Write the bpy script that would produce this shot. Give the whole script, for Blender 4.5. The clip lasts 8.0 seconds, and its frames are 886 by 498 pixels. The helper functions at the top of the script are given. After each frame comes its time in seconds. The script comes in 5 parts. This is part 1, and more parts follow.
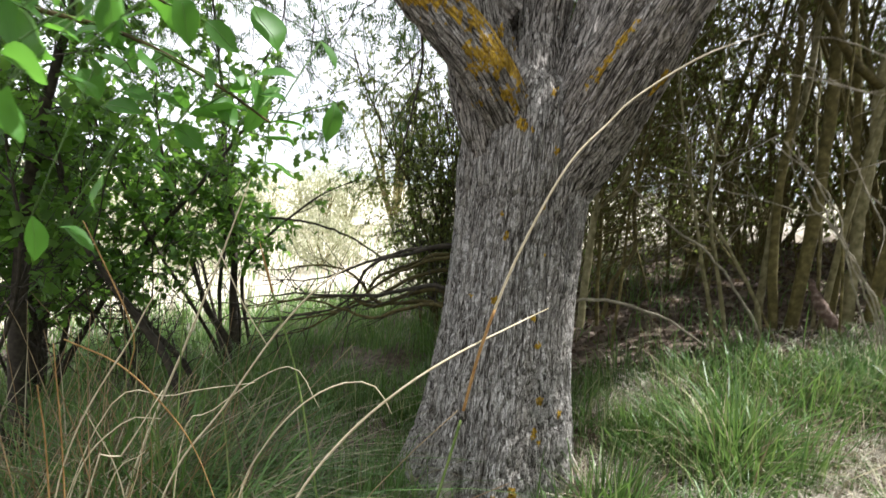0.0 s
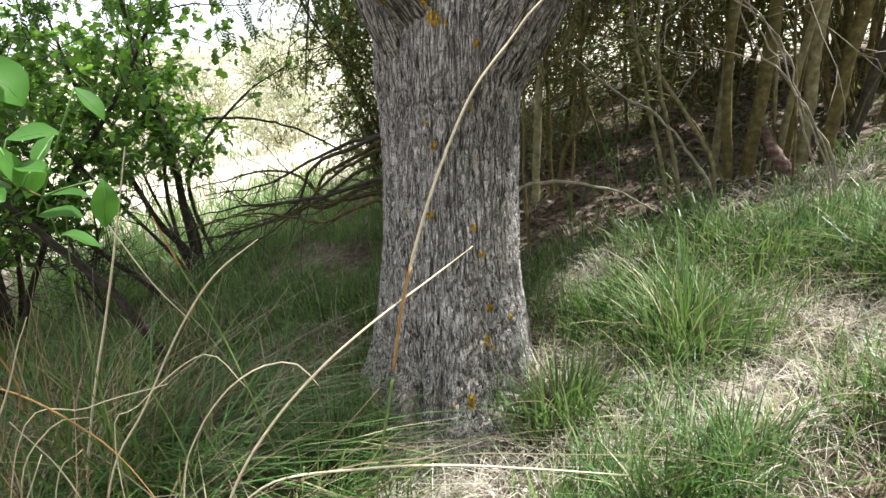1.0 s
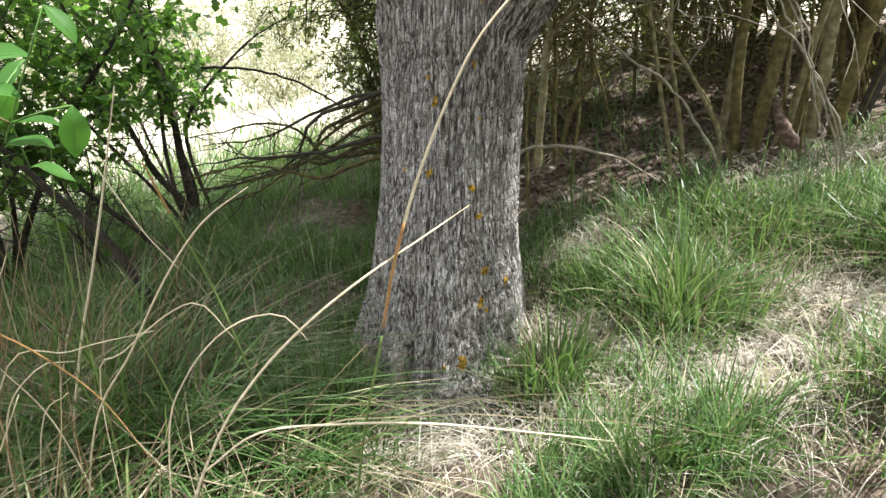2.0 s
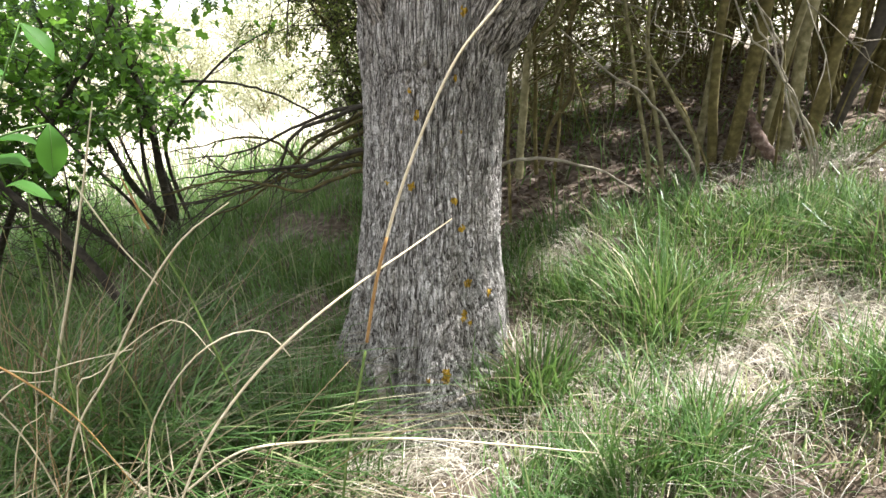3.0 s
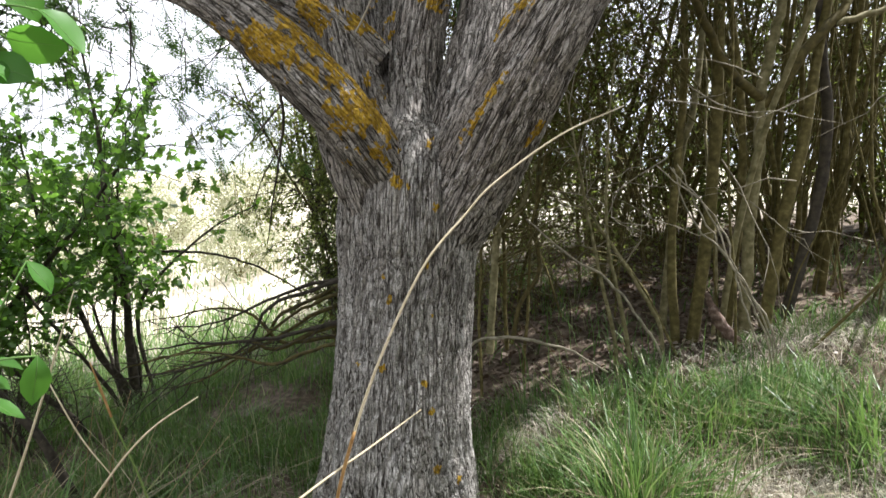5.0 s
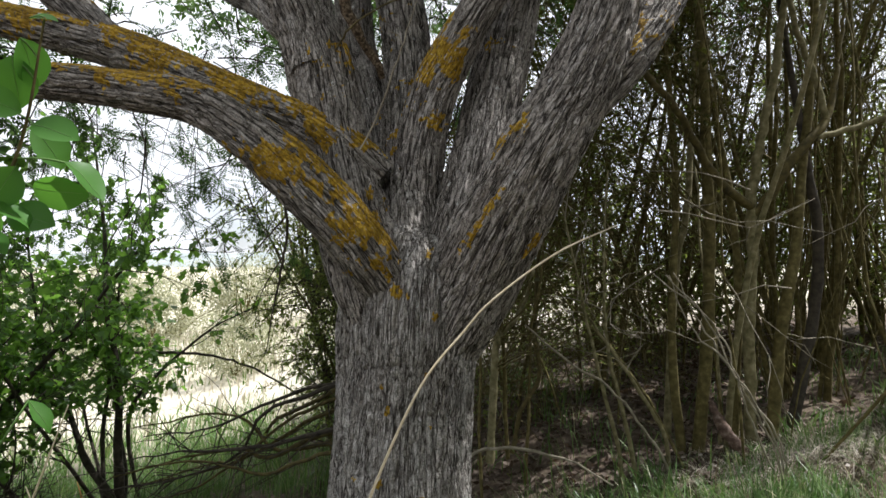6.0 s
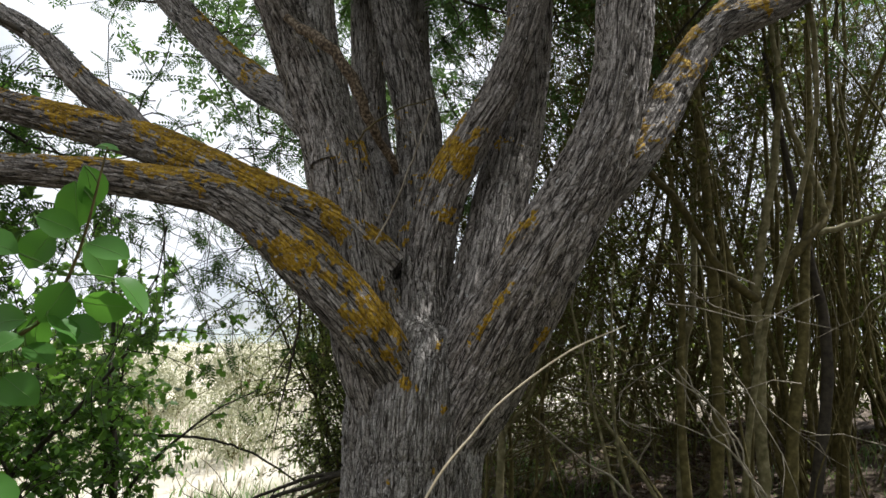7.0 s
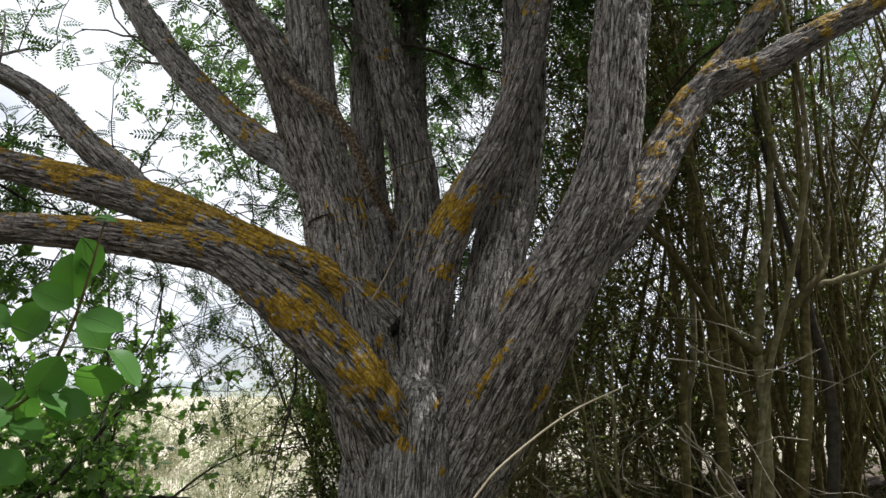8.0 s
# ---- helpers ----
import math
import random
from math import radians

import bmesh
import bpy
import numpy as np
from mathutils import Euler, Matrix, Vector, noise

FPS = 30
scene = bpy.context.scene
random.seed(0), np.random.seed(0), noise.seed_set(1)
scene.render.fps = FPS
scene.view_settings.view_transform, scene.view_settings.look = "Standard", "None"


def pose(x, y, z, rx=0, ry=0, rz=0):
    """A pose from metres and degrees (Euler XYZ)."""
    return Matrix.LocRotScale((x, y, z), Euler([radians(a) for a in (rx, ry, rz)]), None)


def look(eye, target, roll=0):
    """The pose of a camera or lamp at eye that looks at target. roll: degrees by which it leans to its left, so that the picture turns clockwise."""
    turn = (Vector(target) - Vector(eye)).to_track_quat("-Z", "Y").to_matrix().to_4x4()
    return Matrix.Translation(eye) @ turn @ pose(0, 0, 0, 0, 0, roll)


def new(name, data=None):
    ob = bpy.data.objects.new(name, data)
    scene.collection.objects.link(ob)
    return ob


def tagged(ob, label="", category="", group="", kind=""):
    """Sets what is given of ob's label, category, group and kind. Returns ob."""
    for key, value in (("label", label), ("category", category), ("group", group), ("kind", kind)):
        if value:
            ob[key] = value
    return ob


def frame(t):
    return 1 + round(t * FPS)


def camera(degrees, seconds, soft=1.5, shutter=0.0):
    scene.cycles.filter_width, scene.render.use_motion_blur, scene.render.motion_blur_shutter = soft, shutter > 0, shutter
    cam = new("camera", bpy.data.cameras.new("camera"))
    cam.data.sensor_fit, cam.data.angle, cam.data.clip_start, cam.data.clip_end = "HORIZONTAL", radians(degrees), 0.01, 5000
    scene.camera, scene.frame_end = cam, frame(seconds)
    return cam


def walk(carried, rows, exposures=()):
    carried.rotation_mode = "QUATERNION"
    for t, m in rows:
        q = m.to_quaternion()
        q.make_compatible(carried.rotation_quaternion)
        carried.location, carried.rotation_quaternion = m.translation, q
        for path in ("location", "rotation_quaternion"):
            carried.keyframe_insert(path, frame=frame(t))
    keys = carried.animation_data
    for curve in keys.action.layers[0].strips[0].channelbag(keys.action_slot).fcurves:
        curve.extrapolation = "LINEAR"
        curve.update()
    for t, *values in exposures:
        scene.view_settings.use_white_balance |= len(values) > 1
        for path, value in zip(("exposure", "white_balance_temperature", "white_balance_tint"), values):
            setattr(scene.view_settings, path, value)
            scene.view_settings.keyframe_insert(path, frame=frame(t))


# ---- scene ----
cam = camera(71.7, 8.0, 1.45, 0.25)
METRES, EYE, TILT, LEAN, TURN = 0.70, 1.20, -6.0, -3.3, 0.0
ROWS = [
    (0.0, 0.0, 0.0, 0.0, -0.0, 0.0, -0.0),
    (0.5, 0.1031, 0.2553, 0.2052, 0.75, -9.07, 3.84),
    (1.0, 0.2588, 0.2103, 0.3213, -2.95, -14.47, 7.72),
    (1.5, 0.2733, 0.2209, 0.3203, -2.9, -12.03, 5.56),
    (2.0, 0.271, 0.2495, 0.2853, -2.34, -17.71, 5.32),
    (3.5, 0.2726, 0.2488, 0.3073, -5.03, -14.3, 4.98),
    (4.0, 0.2811, 0.2328, 0.3467, -5.5, -9.62, 4.25),
    (4.5, 0.2871, 0.2107, 0.3706, -6.27, -5.94, 4.26),
    (6.0, 0.2933, 0.1597, 0.4702, -6.36, 7.03, 3.97),
    (6.5, 0.2804, 0.1322, 0.4903, -7.0, 10.8, 4.06),
    (7.0, 0.2578, 0.0904, 0.5248, -6.15, 14.43, 2.95),
    (7.5, 0.258, 0.0792, 0.5396, -5.66, 17.31, 3.04),
    (8.0, 0.2621, 0.0816, 0.5563, -6.2, 19.12, 3.29),
]
walk(cam, [(t, pose(0, 0, EYE, TILT, LEAN, TURN) @ pose(METRES * x, METRES * y, METRES * z, 90 + pitch, roll, yaw)) for t, x, y, z, yaw, pitch, roll in ROWS],
     exposures=[(0.0, 1.29, 6000, 12), (0.5, 1.28, 6000, 12), (1.0, 1.45, 6000, 12), (2.0, 1.61, 6000, 12), (3.5, 1.83, 6000, 13), (4.5, 1.68, 6000, 13), (6.0, 0.67, 6000, 12), (8.0, 0.43, 6000, 12)])

# ---- world and sun ----
SUN_TO = Vector((0.62, 0.14, 1.05)).normalized()
world = bpy.data.worlds.new("sky")
scene.world = world
world.use_nodes = True
wn, wl = world.node_tree.nodes, world.node_tree.links
sky = wn.new("ShaderNodeTexSky")
sky.sky_type, sky.sun_disc = "NISHITA", False
sky.sun_elevation = math.asin(SUN_TO.z)
sky.sun_rotation = math.atan2(SUN_TO.x, SUN_TO.y)
coord = wn.new("ShaderNodeTexCoord")
cloud = wn.new("ShaderNodeTexNoise")
cloud.inputs["Scale"].default_value, cloud.inputs["Detail"].default_value = 2.3, 6.0
cloud_ramp = wn.new("ShaderNodeValToRGB")
cloud_ramp.color_ramp.elements[0].position, cloud_ramp.color_ramp.elements[1].position = 0.27, 0.42
cloud_mix = wn.new("ShaderNodeMix")
cloud_mix.data_type = "RGBA"
wl.new(coord.outputs["Generated"], cloud.inputs["Vector"])
wl.new(cloud.outputs["Fac"], cloud_ramp.inputs["Fac"])
wl.new(cloud_ramp.outputs["Color"], cloud_mix.inputs["Factor"])
wl.new(sky.outputs["Color"], cloud_mix.inputs["A"])
cloud_mix.inputs["B"].default_value = (13.6, 13.6, 13.4, 1)
wl.new(cloud_mix.outputs["Result"], wn["Background"].inputs["Color"])
wn["Background"].inputs["Strength"].default_value = 0.065

sun = new("sun", bpy.data.lights.new("sun", "SUN"))
sun.data.energy, sun.data.angle, sun.data.color = 5.0, radians(0.55), (1.0, 0.95, 0.87)
sun.matrix_world = look(SUN_TO * 60, (0, 0, 0))


# ---- number and mesh helpers ----
rng = np.random.default_rng(7)


def vnoise(P, seed=0):
    """Smooth value noise, 0 to 1, for rows of x, y, z."""
    P = np.asarray(P, float)
    cell = np.floor(P).astype(np.int64)
    f = P - cell
    u = f * f * f * (f * (f * 6 - 15) + 10)
    out = np.zeros(len(P))
    for i in (0, 1):
        for j in (0, 1):
            for k in (0, 1):
                h = ((cell[:, 0] + i) * 374761393 + (cell[:, 1] + j) * 668265263 + (cell[:, 2] + k) * 1440662683 + seed * 974634777) & 0xFFFFFFFF
                h = ((h ^ (h >> 13)) * 1274126177) & 0xFFFFFFFF
                h = ((h ^ (h >> 16)) * 2246822519) & 0xFFFFFFFF
                h = h ^ (h >> 15)
                wt = (u[:, 0] if i else 1 - u[:, 0]) * (u[:, 1] if j else 1 - u[:, 1]) * (u[:, 2] if k else 1 - u[:, 2])
                out += wt * h / 4294967295.0
    return out


def fbm(P, octaves=3, seed=0):
    P, total, amp, norm = np.asarray(P, float), 0.0, 1.0, 0.0
    for o in range(octaves):
        total, norm = total + amp * vnoise(P * 2.03**o, seed + o), norm + amp
        amp *= 0.5
    return total / norm


def smooth(a, b, v):
    v = np.clip((v - a) / (b - a), 0, 1)
    return v * v * (3 - 2 * v)


def mesh_np(name, V, polys, material, shade_smooth=True, attrs=None):
    """A mesh from an array of places and arrays of faces (n x 3, n x 4)."""
    me = bpy.data.meshes.new(name)
    V = np.asarray(V, np.float32)
    me.vertices.add(len(V))
    me.vertices.foreach_set("co", V.ravel())
    polys = [np.asarray(p, np.int32) for p in polys if len(p)]
    sizes = np.concatenate([np.full(len(p), p.shape[1], np.int32) for p in polys])
    loops = np.concatenate([p.ravel() for p in polys])
    me.loops.add(len(loops))
    me.loops.foreach_set("vertex_index", loops)
    me.polygons.add(len(sizes))
    me.polygons.foreach_set("loop_start", np.concatenate([[0], np.cumsum(sizes)[:-1]]).astype(np.int32))
    me.polygons.foreach_set("use_smooth", np.full(len(sizes), shade_smooth))
    for key, values in (attrs or {}).items():
        values = np.asarray(values, np.float32)
        kind, slot = ("FLOAT", "value") if values.ndim == 1 else ("FLOAT_VECTOR", "vector")
        me.attributes.new(key, kind, "POINT").data.foreach_set(slot, values.ravel())
    me.update(calc_edges=True)
    me.validate()
    me.materials.append(material)
    return me


class Heap:
    """Gathers pieces of one mesh."""

    def __init__(self):
        self.V, self.tri, self.quad, self.n = [], [], [], 0

    def add(self, V, polys):
        for p in polys:
            (self.tri if p.shape[1] == 3 else self.quad).append(p + self.n)
        self.V.append(V)
        self.n += len(V)

    def mesh(self, name, material, shade_smooth=True):
        polys = [np.concatenate(p) for p in (self.tri, self.quad) if p]
        return mesh_np(name, np.concatenate(self.V), polys, material, shade_smooth)


def part(name, me, parent, label=""):
    ob = new(name, me)
    ob.parent = parent
    if parent is not None:
        ob.matrix_parent_inverse = parent.matrix_basis.inverted()
    return tagged(ob, label) if label else ob


def thing(name, place, label, category, group="", kind=""):
    ob = new(name)
    ob.empty_display_size = 0.1
    ob.matrix_basis = Matrix.Translation(place)
    return tagged(ob, label, category, group, kind)


def spline(rows, step):
    """Rows of x, y, z, r, as a smooth line with a point about every step metres."""
    R = np.asarray(rows, float)
    R = np.concatenate([[2 * R[0] - R[1]], R, [2 * R[-1] - R[-2]]])
    out = []
    for a, b, c, d in zip(R[:-3], R[1:-2], R[2:-1], R[3:]):
        n = max(2, int(np.linalg.norm(c[:3] - b[:3]) / step))
        t = np.linspace(0, 1, n, endpoint=False)[:, None]
        out.append(0.5 * (2 * b + (c - a) * t + (2 * a - 5 * b + 4 * c - d) * t**2 + (3 * b - a - 3 * c + d) * t**3))
    return np.concatenate(out + [R[-2:-1]])


def frames_of(P):
    """Two directions across a line, carried along it without twist."""
    T = np.gradient(P, axis=0)
    T /= np.linalg.norm(T, axis=1, keepdims=True) + 1e-12
    first = np.cross(T[0], (0, 1, 0) if abs(T[0][1]) < 0.8 else (1, 0, 0))
    N = np.empty_like(P)
    N[0] = first / np.linalg.norm(first)
    for i in range(1, len(P)):
        v = N[i - 1] - T[i] * (N[i - 1] @ T[i])
        N[i] = v / np.linalg.norm(v)
    return N, np.cross(T, N)


def ring_faces(m, k):
    i, j = np.meshgrid(np.arange(m - 1), np.arange(k), indexing="ij")
    a, b = i * k + j, i * k + (j + 1) % k
    return np.stack([a, b, b + k, a + k], -1).reshape(-1, 4)


def tube(P, R, k=5):
    """A round stick along the places P with the radii R, closed at the end."""
    P, R = np.asarray(P, float), np.asarray(R, float)
    N, B = frames_of(P)
    th = np.arange(k) * 2 * np.pi / k
    V = P[:, None] + R[:, None, None] * (np.cos(th)[None, :, None] * N[:, None] + np.sin(th)[None, :, None] * B[:, None])
    V = np.concatenate([V.reshape(-1, 3), P[-1:]])
    m, last = len(P), len(V) - 1
    cap = np.stack([(m - 1) * k + np.arange(k), (m - 1) * k + (np.arange(k) + 1) % k, np.full(k, last)], -1)
    return V, [ring_faces(m, k), cap]


def unit(v):
    return v / (np.linalg.norm(v, axis=-1, keepdims=True) + 1e-12)


# ---- materials ----
def material(name, rough=0.8):
    m = bpy.data.materials.new(name)
    m.use_nodes = True
    b = m.node_tree.nodes["Principled BSDF"]
    b.inputs["Roughness"].default_value = rough
    b.inputs["Specular IOR Level"].default_value = 0.25
    return m, m.node_tree.nodes, m.node_tree.links, b


def noise_node(nodes, links, vector, scale, detail=4.0):
    n = nodes.new("ShaderNodeTexNoise")
    n.inputs["Scale"].default_value, n.inputs["Detail"].default_value = scale, detail
    if vector is not None:
        links.new(vector, n.inputs["Vector"])
    return n.outputs["Fac"]


def ramp(nodes, links, value, stops):
    r = nodes.new("ShaderNodeValToRGB")
    e = r.color_ramp.elements
    while len(e) < len(stops):
        e.new(0.5)
    for slot, (at, colour) in zip(e, stops):
        slot.position, slot.color = at, (*colour, 1)
    links.new(value, r.inputs["Fac"])
    return r.outputs["Color"]


def mixed(nodes, links, factor, a, b):
    x = nodes.new("ShaderNodeMix")
    x.data_type = "RGBA"
    links.new(factor, x.inputs["Factor"])
    for slot, v in (("A", a), ("B", b)):
        if isinstance(v, tuple):
            x.inputs[slot].default_value = (*v, 1)
        else:
            links.new(v, x.inputs[slot])
    return x.outputs["Result"]


def attribute(nodes, key, slot="Fac"):
    a = nodes.new("ShaderNodeAttribute")
    a.attribute_name = key
    return a.outputs[slot]


def bump(nodes, links, bsdf, height, strength, distance):
    b = nodes.new("ShaderNodeBump")
    b.inputs["Strength"].default_value, b.inputs["Distance"].default_value = strength, distance
    links.new(height, b.inputs["Height"])
    links.new(b.outputs["Normal"], bsdf.inputs["Normal"])


def bark_material(name, pale, mid, dark):
    m, n, l, b = material(name, 0.92)
    grain = attribute(n, "grain", "Vector")
    sway = n.new("ShaderNodeTexNoise")
    sway.inputs["Scale"].default_value, sway.inputs["Detail"].default_value = 0.35, 3.0
    l.new(grain, sway.inputs["Vector"])
    bend = n.new("ShaderNodeVectorMath")
    bend.operation = "MULTIPLY_ADD"
    l.new(sway.outputs["Color"], bend.inputs[0])
    bend.inputs[1].default_value = (1.3, 1.3, 0.6)
    l.new(grain, bend.inputs[2])

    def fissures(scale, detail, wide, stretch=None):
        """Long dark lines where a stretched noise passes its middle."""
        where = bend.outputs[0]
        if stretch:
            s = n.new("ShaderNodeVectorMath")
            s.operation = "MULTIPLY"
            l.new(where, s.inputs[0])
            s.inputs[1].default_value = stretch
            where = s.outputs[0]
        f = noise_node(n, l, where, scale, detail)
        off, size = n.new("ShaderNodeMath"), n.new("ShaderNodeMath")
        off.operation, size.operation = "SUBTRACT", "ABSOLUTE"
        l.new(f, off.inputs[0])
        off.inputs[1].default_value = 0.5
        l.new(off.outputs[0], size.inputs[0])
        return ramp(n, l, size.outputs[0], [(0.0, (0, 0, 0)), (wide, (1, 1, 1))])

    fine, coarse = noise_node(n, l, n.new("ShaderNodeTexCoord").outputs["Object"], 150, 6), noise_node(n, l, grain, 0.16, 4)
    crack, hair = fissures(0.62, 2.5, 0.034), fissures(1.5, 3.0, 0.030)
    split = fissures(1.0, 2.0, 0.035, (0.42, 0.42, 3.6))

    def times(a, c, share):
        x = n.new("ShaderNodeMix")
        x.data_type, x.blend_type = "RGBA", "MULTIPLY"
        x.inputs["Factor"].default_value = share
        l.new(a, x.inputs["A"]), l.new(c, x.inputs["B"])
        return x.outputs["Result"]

    # furrows are coloured darker: browner bark, and their shade put into the colour
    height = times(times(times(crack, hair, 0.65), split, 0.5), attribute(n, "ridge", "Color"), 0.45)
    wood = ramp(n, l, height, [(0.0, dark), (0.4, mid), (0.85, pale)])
    tone = ramp(n, l, coarse, [(0.3, (0.80, 0.77, 0.74)), (0.7, (1.1, 1.1, 1.11))])
    speck = ramp(n, l, fine, [(0.3, (0.6, 0.59, 0.57)), (0.68, (1.3, 1.29, 1.28))])
    wood = times(times(wood, tone, 1.0), speck, 0.85)
    place = n.new("ShaderNodeTexCoord").outputs["Object"]
    gold = ramp(n, l, noise_node(n, l, place, 70, 5), [(0.3, (0.20, 0.12, 0.012)), (0.48, (0.42, 0.25, 0.020)), (0.7, (0.60, 0.40, 0.045))])
    # the lichen is darkened in the furrows too, crack shade put into its colour
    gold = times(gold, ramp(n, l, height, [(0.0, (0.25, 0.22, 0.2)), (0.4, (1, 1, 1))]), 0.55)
    crumb, sharp = n.new("ShaderNodeMath"), n.new("ShaderNodeMapRange")
    crumb.operation = "MULTIPLY_ADD"
    l.new(attribute(n, "lichen"), crumb.inputs[0])
    crumb.inputs[1].default_value = 0.62
    l.new(noise_node(n, l, place, 85, 4), crumb.inputs[2])
    l.new(crumb.outputs[0], sharp.inputs["Value"])
    sharp.inputs["From Min"].default_value, sharp.inputs["From Max"].default_value = 0.93, 1.06
    col = mixed(n, l, sharp.outputs["Result"], wood, gold)
    fleck = ramp(n, l, noise_node(n, l, place, 38, 2), [(0.715, (0, 0, 0)), (0.735, (1, 1, 1))])
    col = mixed(n, l, fleck, col, (0.55, 0.55, 0.52))
    col = mixed(n, l, attribute(n, "bare"), col, (0.56, 0.48, 0.43))
    l.new(col, b.inputs["Base Color"])
    rough = n.new("ShaderNodeMath")
    rough.operation = "MULTIPLY_ADD"
    l.new(fine, rough.inputs[0])
    rough.inputs[1].default_value = 0.25
    l.new(height, rough.inputs[2])
    bump(n, l, b, rough.outputs[0], 1.0, 0.016)
    return m


def leaf_material(name, stops, through_colour, share=0.4, rough=0.5):
    """A leaf that lets some light through; its tone changes from leaf to leaf."""
    m, n, l, b = material(name, rough)
    geo = n.new("ShaderNodeNewGeometry")
    col = ramp(n, l, geo.outputs["Random Per Island"], stops)
    l.new(col, b.inputs["Base Color"])
    tr, mix = n.new("ShaderNodeBsdfTranslucent"), n.new("ShaderNodeMixShader")
    tr.inputs["Color"].default_value = (*through_colour, 1)
    mix.inputs["Fac"].default_value = share
    l.new(b.outputs["BSDF"], mix.inputs[1]), l.new(tr.outputs["BSDF"], mix.inputs[2])
    l.new(mix.outputs["Shader"], n["Material Output"].inputs["Surface"])
    return m


def wood_material(name, stops, scale=30):
    m, n, l, b = material(name, 0.85)
    place = n.new("ShaderNodeTexCoord").outputs["Object"]
    f = noise_node(n, l, place, scale, 5)
    l.new(ramp(n, l, f, stops), b.inputs["Base Color"])
    bump(n, l, b, f, 0.5, 0.004)
    return m


# the last colour fills the furrows: brown bark with painted furrow shade
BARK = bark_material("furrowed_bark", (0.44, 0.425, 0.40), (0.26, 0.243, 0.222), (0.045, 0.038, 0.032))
# the same bark, darker and browner: the limbs' shade put into the colour
SHADED_LIMB_BARK = bark_material("shaded_limb_bark", (0.39, 0.365, 0.335), (0.20, 0.183, 0.163), (0.022, 0.018, 0.015))
PINNATE = leaf_material("pinnate_leaf", [(0.0, (0.035, 0.075, 0.020)), (0.6, (0.06, 0.12, 0.03)), (1.0, (0.10, 0.17, 0.045))], (0.13, 0.25, 0.045), 0.26)
SHRUB_LEAF = leaf_material("shrub_leaf", [(0.0, (0.028, 0.064, 0.016)), (0.6, (0.05, 0.105, 0.026)), (1.0, (0.10, 0.17, 0.045))], (0.22, 0.42, 0.055), 0.48, 0.45)
NEAR_LEAF = leaf_material("round_leaf", [(0.0, (0.04, 0.12, 0.022)), (1.0, (0.085, 0.21, 0.04))], (0.17, 0.42, 0.045), 0.42, 0.45)
RIB = leaf_material("leaf_rib", [(0.0, (0.14, 0.26, 0.07)), (1.0, (0.18, 0.30, 0.09))], (0.2, 0.4, 0.08), 0.2)
OLIVE_LEAF = leaf_material("olive_leaf", [(0.0, (0.07, 0.085, 0.03)), (0.5, (0.12, 0.15, 0.045)), (1.0, (0.20, 0.24, 0.07))], (0.30, 0.38, 0.07), 0.4)
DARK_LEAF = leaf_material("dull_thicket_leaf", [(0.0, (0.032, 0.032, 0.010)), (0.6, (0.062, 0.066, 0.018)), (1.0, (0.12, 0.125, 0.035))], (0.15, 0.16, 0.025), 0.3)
HEDGE_LEAF = leaf_material("hedge_leaf", [(0.0, (0.06, 0.085, 0.022)), (0.6, (0.10, 0.135, 0.035)), (1.0, (0.19, 0.23, 0.07))], (0.28, 0.34, 0.06), 0.42)
# leaves paled: the meadow's overexposed glare is put into their base colour
FAR_GLARE_LEAF = leaf_material("far_glare_leaf", [(0.0, (0.27, 0.27, 0.18)), (1.0, (0.40, 0.39, 0.28))], (0.34, 0.36, 0.18), 0.35)
GRASS = leaf_material("grass_blade", [(0.0, (0.032, 0.07, 0.018)), (0.4, (0.068, 0.138, 0.036)), (0.82, (0.135, 0.222, 0.07)), (0.92, (0.24, 0.26, 0.11)), (1.0, (0.45, 0.40, 0.27))], (0.20, 0.33, 0.07), 0.30, 0.38)
STRAW = leaf_material("dry_straw", [(0.0, (0.22, 0.19, 0.14)), (0.5, (0.46, 0.42, 0.33)), (1.0, (0.68, 0.63, 0.53))], (0.42, 0.37, 0.27), 0.2, 0.6)
MEADOW_STRAW = leaf_material("meadow_straw", [(0.0, (0.42, 0.385, 0.29)), (1.0, (0.55, 0.51, 0.41))], (0.45, 0.41, 0.31), 0.3, 0.7)
RUST = leaf_material("rusty_dry_grass", [(0.0, (0.20, 0.125, 0.06)), (0.6, (0.34, 0.24, 0.12)), (1.0, (0.46, 0.37, 0.23))], (0.33, 0.24, 0.11), 0.25, 0.7)
CHIPS = leaf_material("pale_chip", [(0.0, (0.12, 0.09, 0.07)), (0.5, (0.32, 0.27, 0.23)), (1.0, (0.55, 0.50, 0.45))], (0.2, 0.15, 0.1), 0.05, 0.8)
LITTER = leaf_material("dead_leaf", [(0.0, (0.032, 0.023, 0.017)), (0.6, (0.085, 0.06, 0.045)), (1.0, (0.23, 0.185, 0.15))], (0.2, 0.12, 0.06), 0.15, 0.8)
DRY_BLADE = leaf_material("dry_blade", [(0.0, (0.09, 0.07, 0.04)), (0.6, (0.20, 0.165, 0.10)), (1.0, (0.45, 0.39, 0.27))], (0.25, 0.2, 0.1), 0.2, 0.6)
STEM = wood_material("olive_brown_stem", [(0.3, (0.062, 0.052, 0.017)), (0.55, (0.13, 0.108, 0.038)), (0.75, (0.23, 0.195, 0.085))])
PALE_STEM = wood_material("pale_grey_stem", [(0.3, (0.11, 0.098, 0.045)), (0.55, (0.22, 0.195, 0.10)), (0.8, (0.38, 0.34, 0.22))])
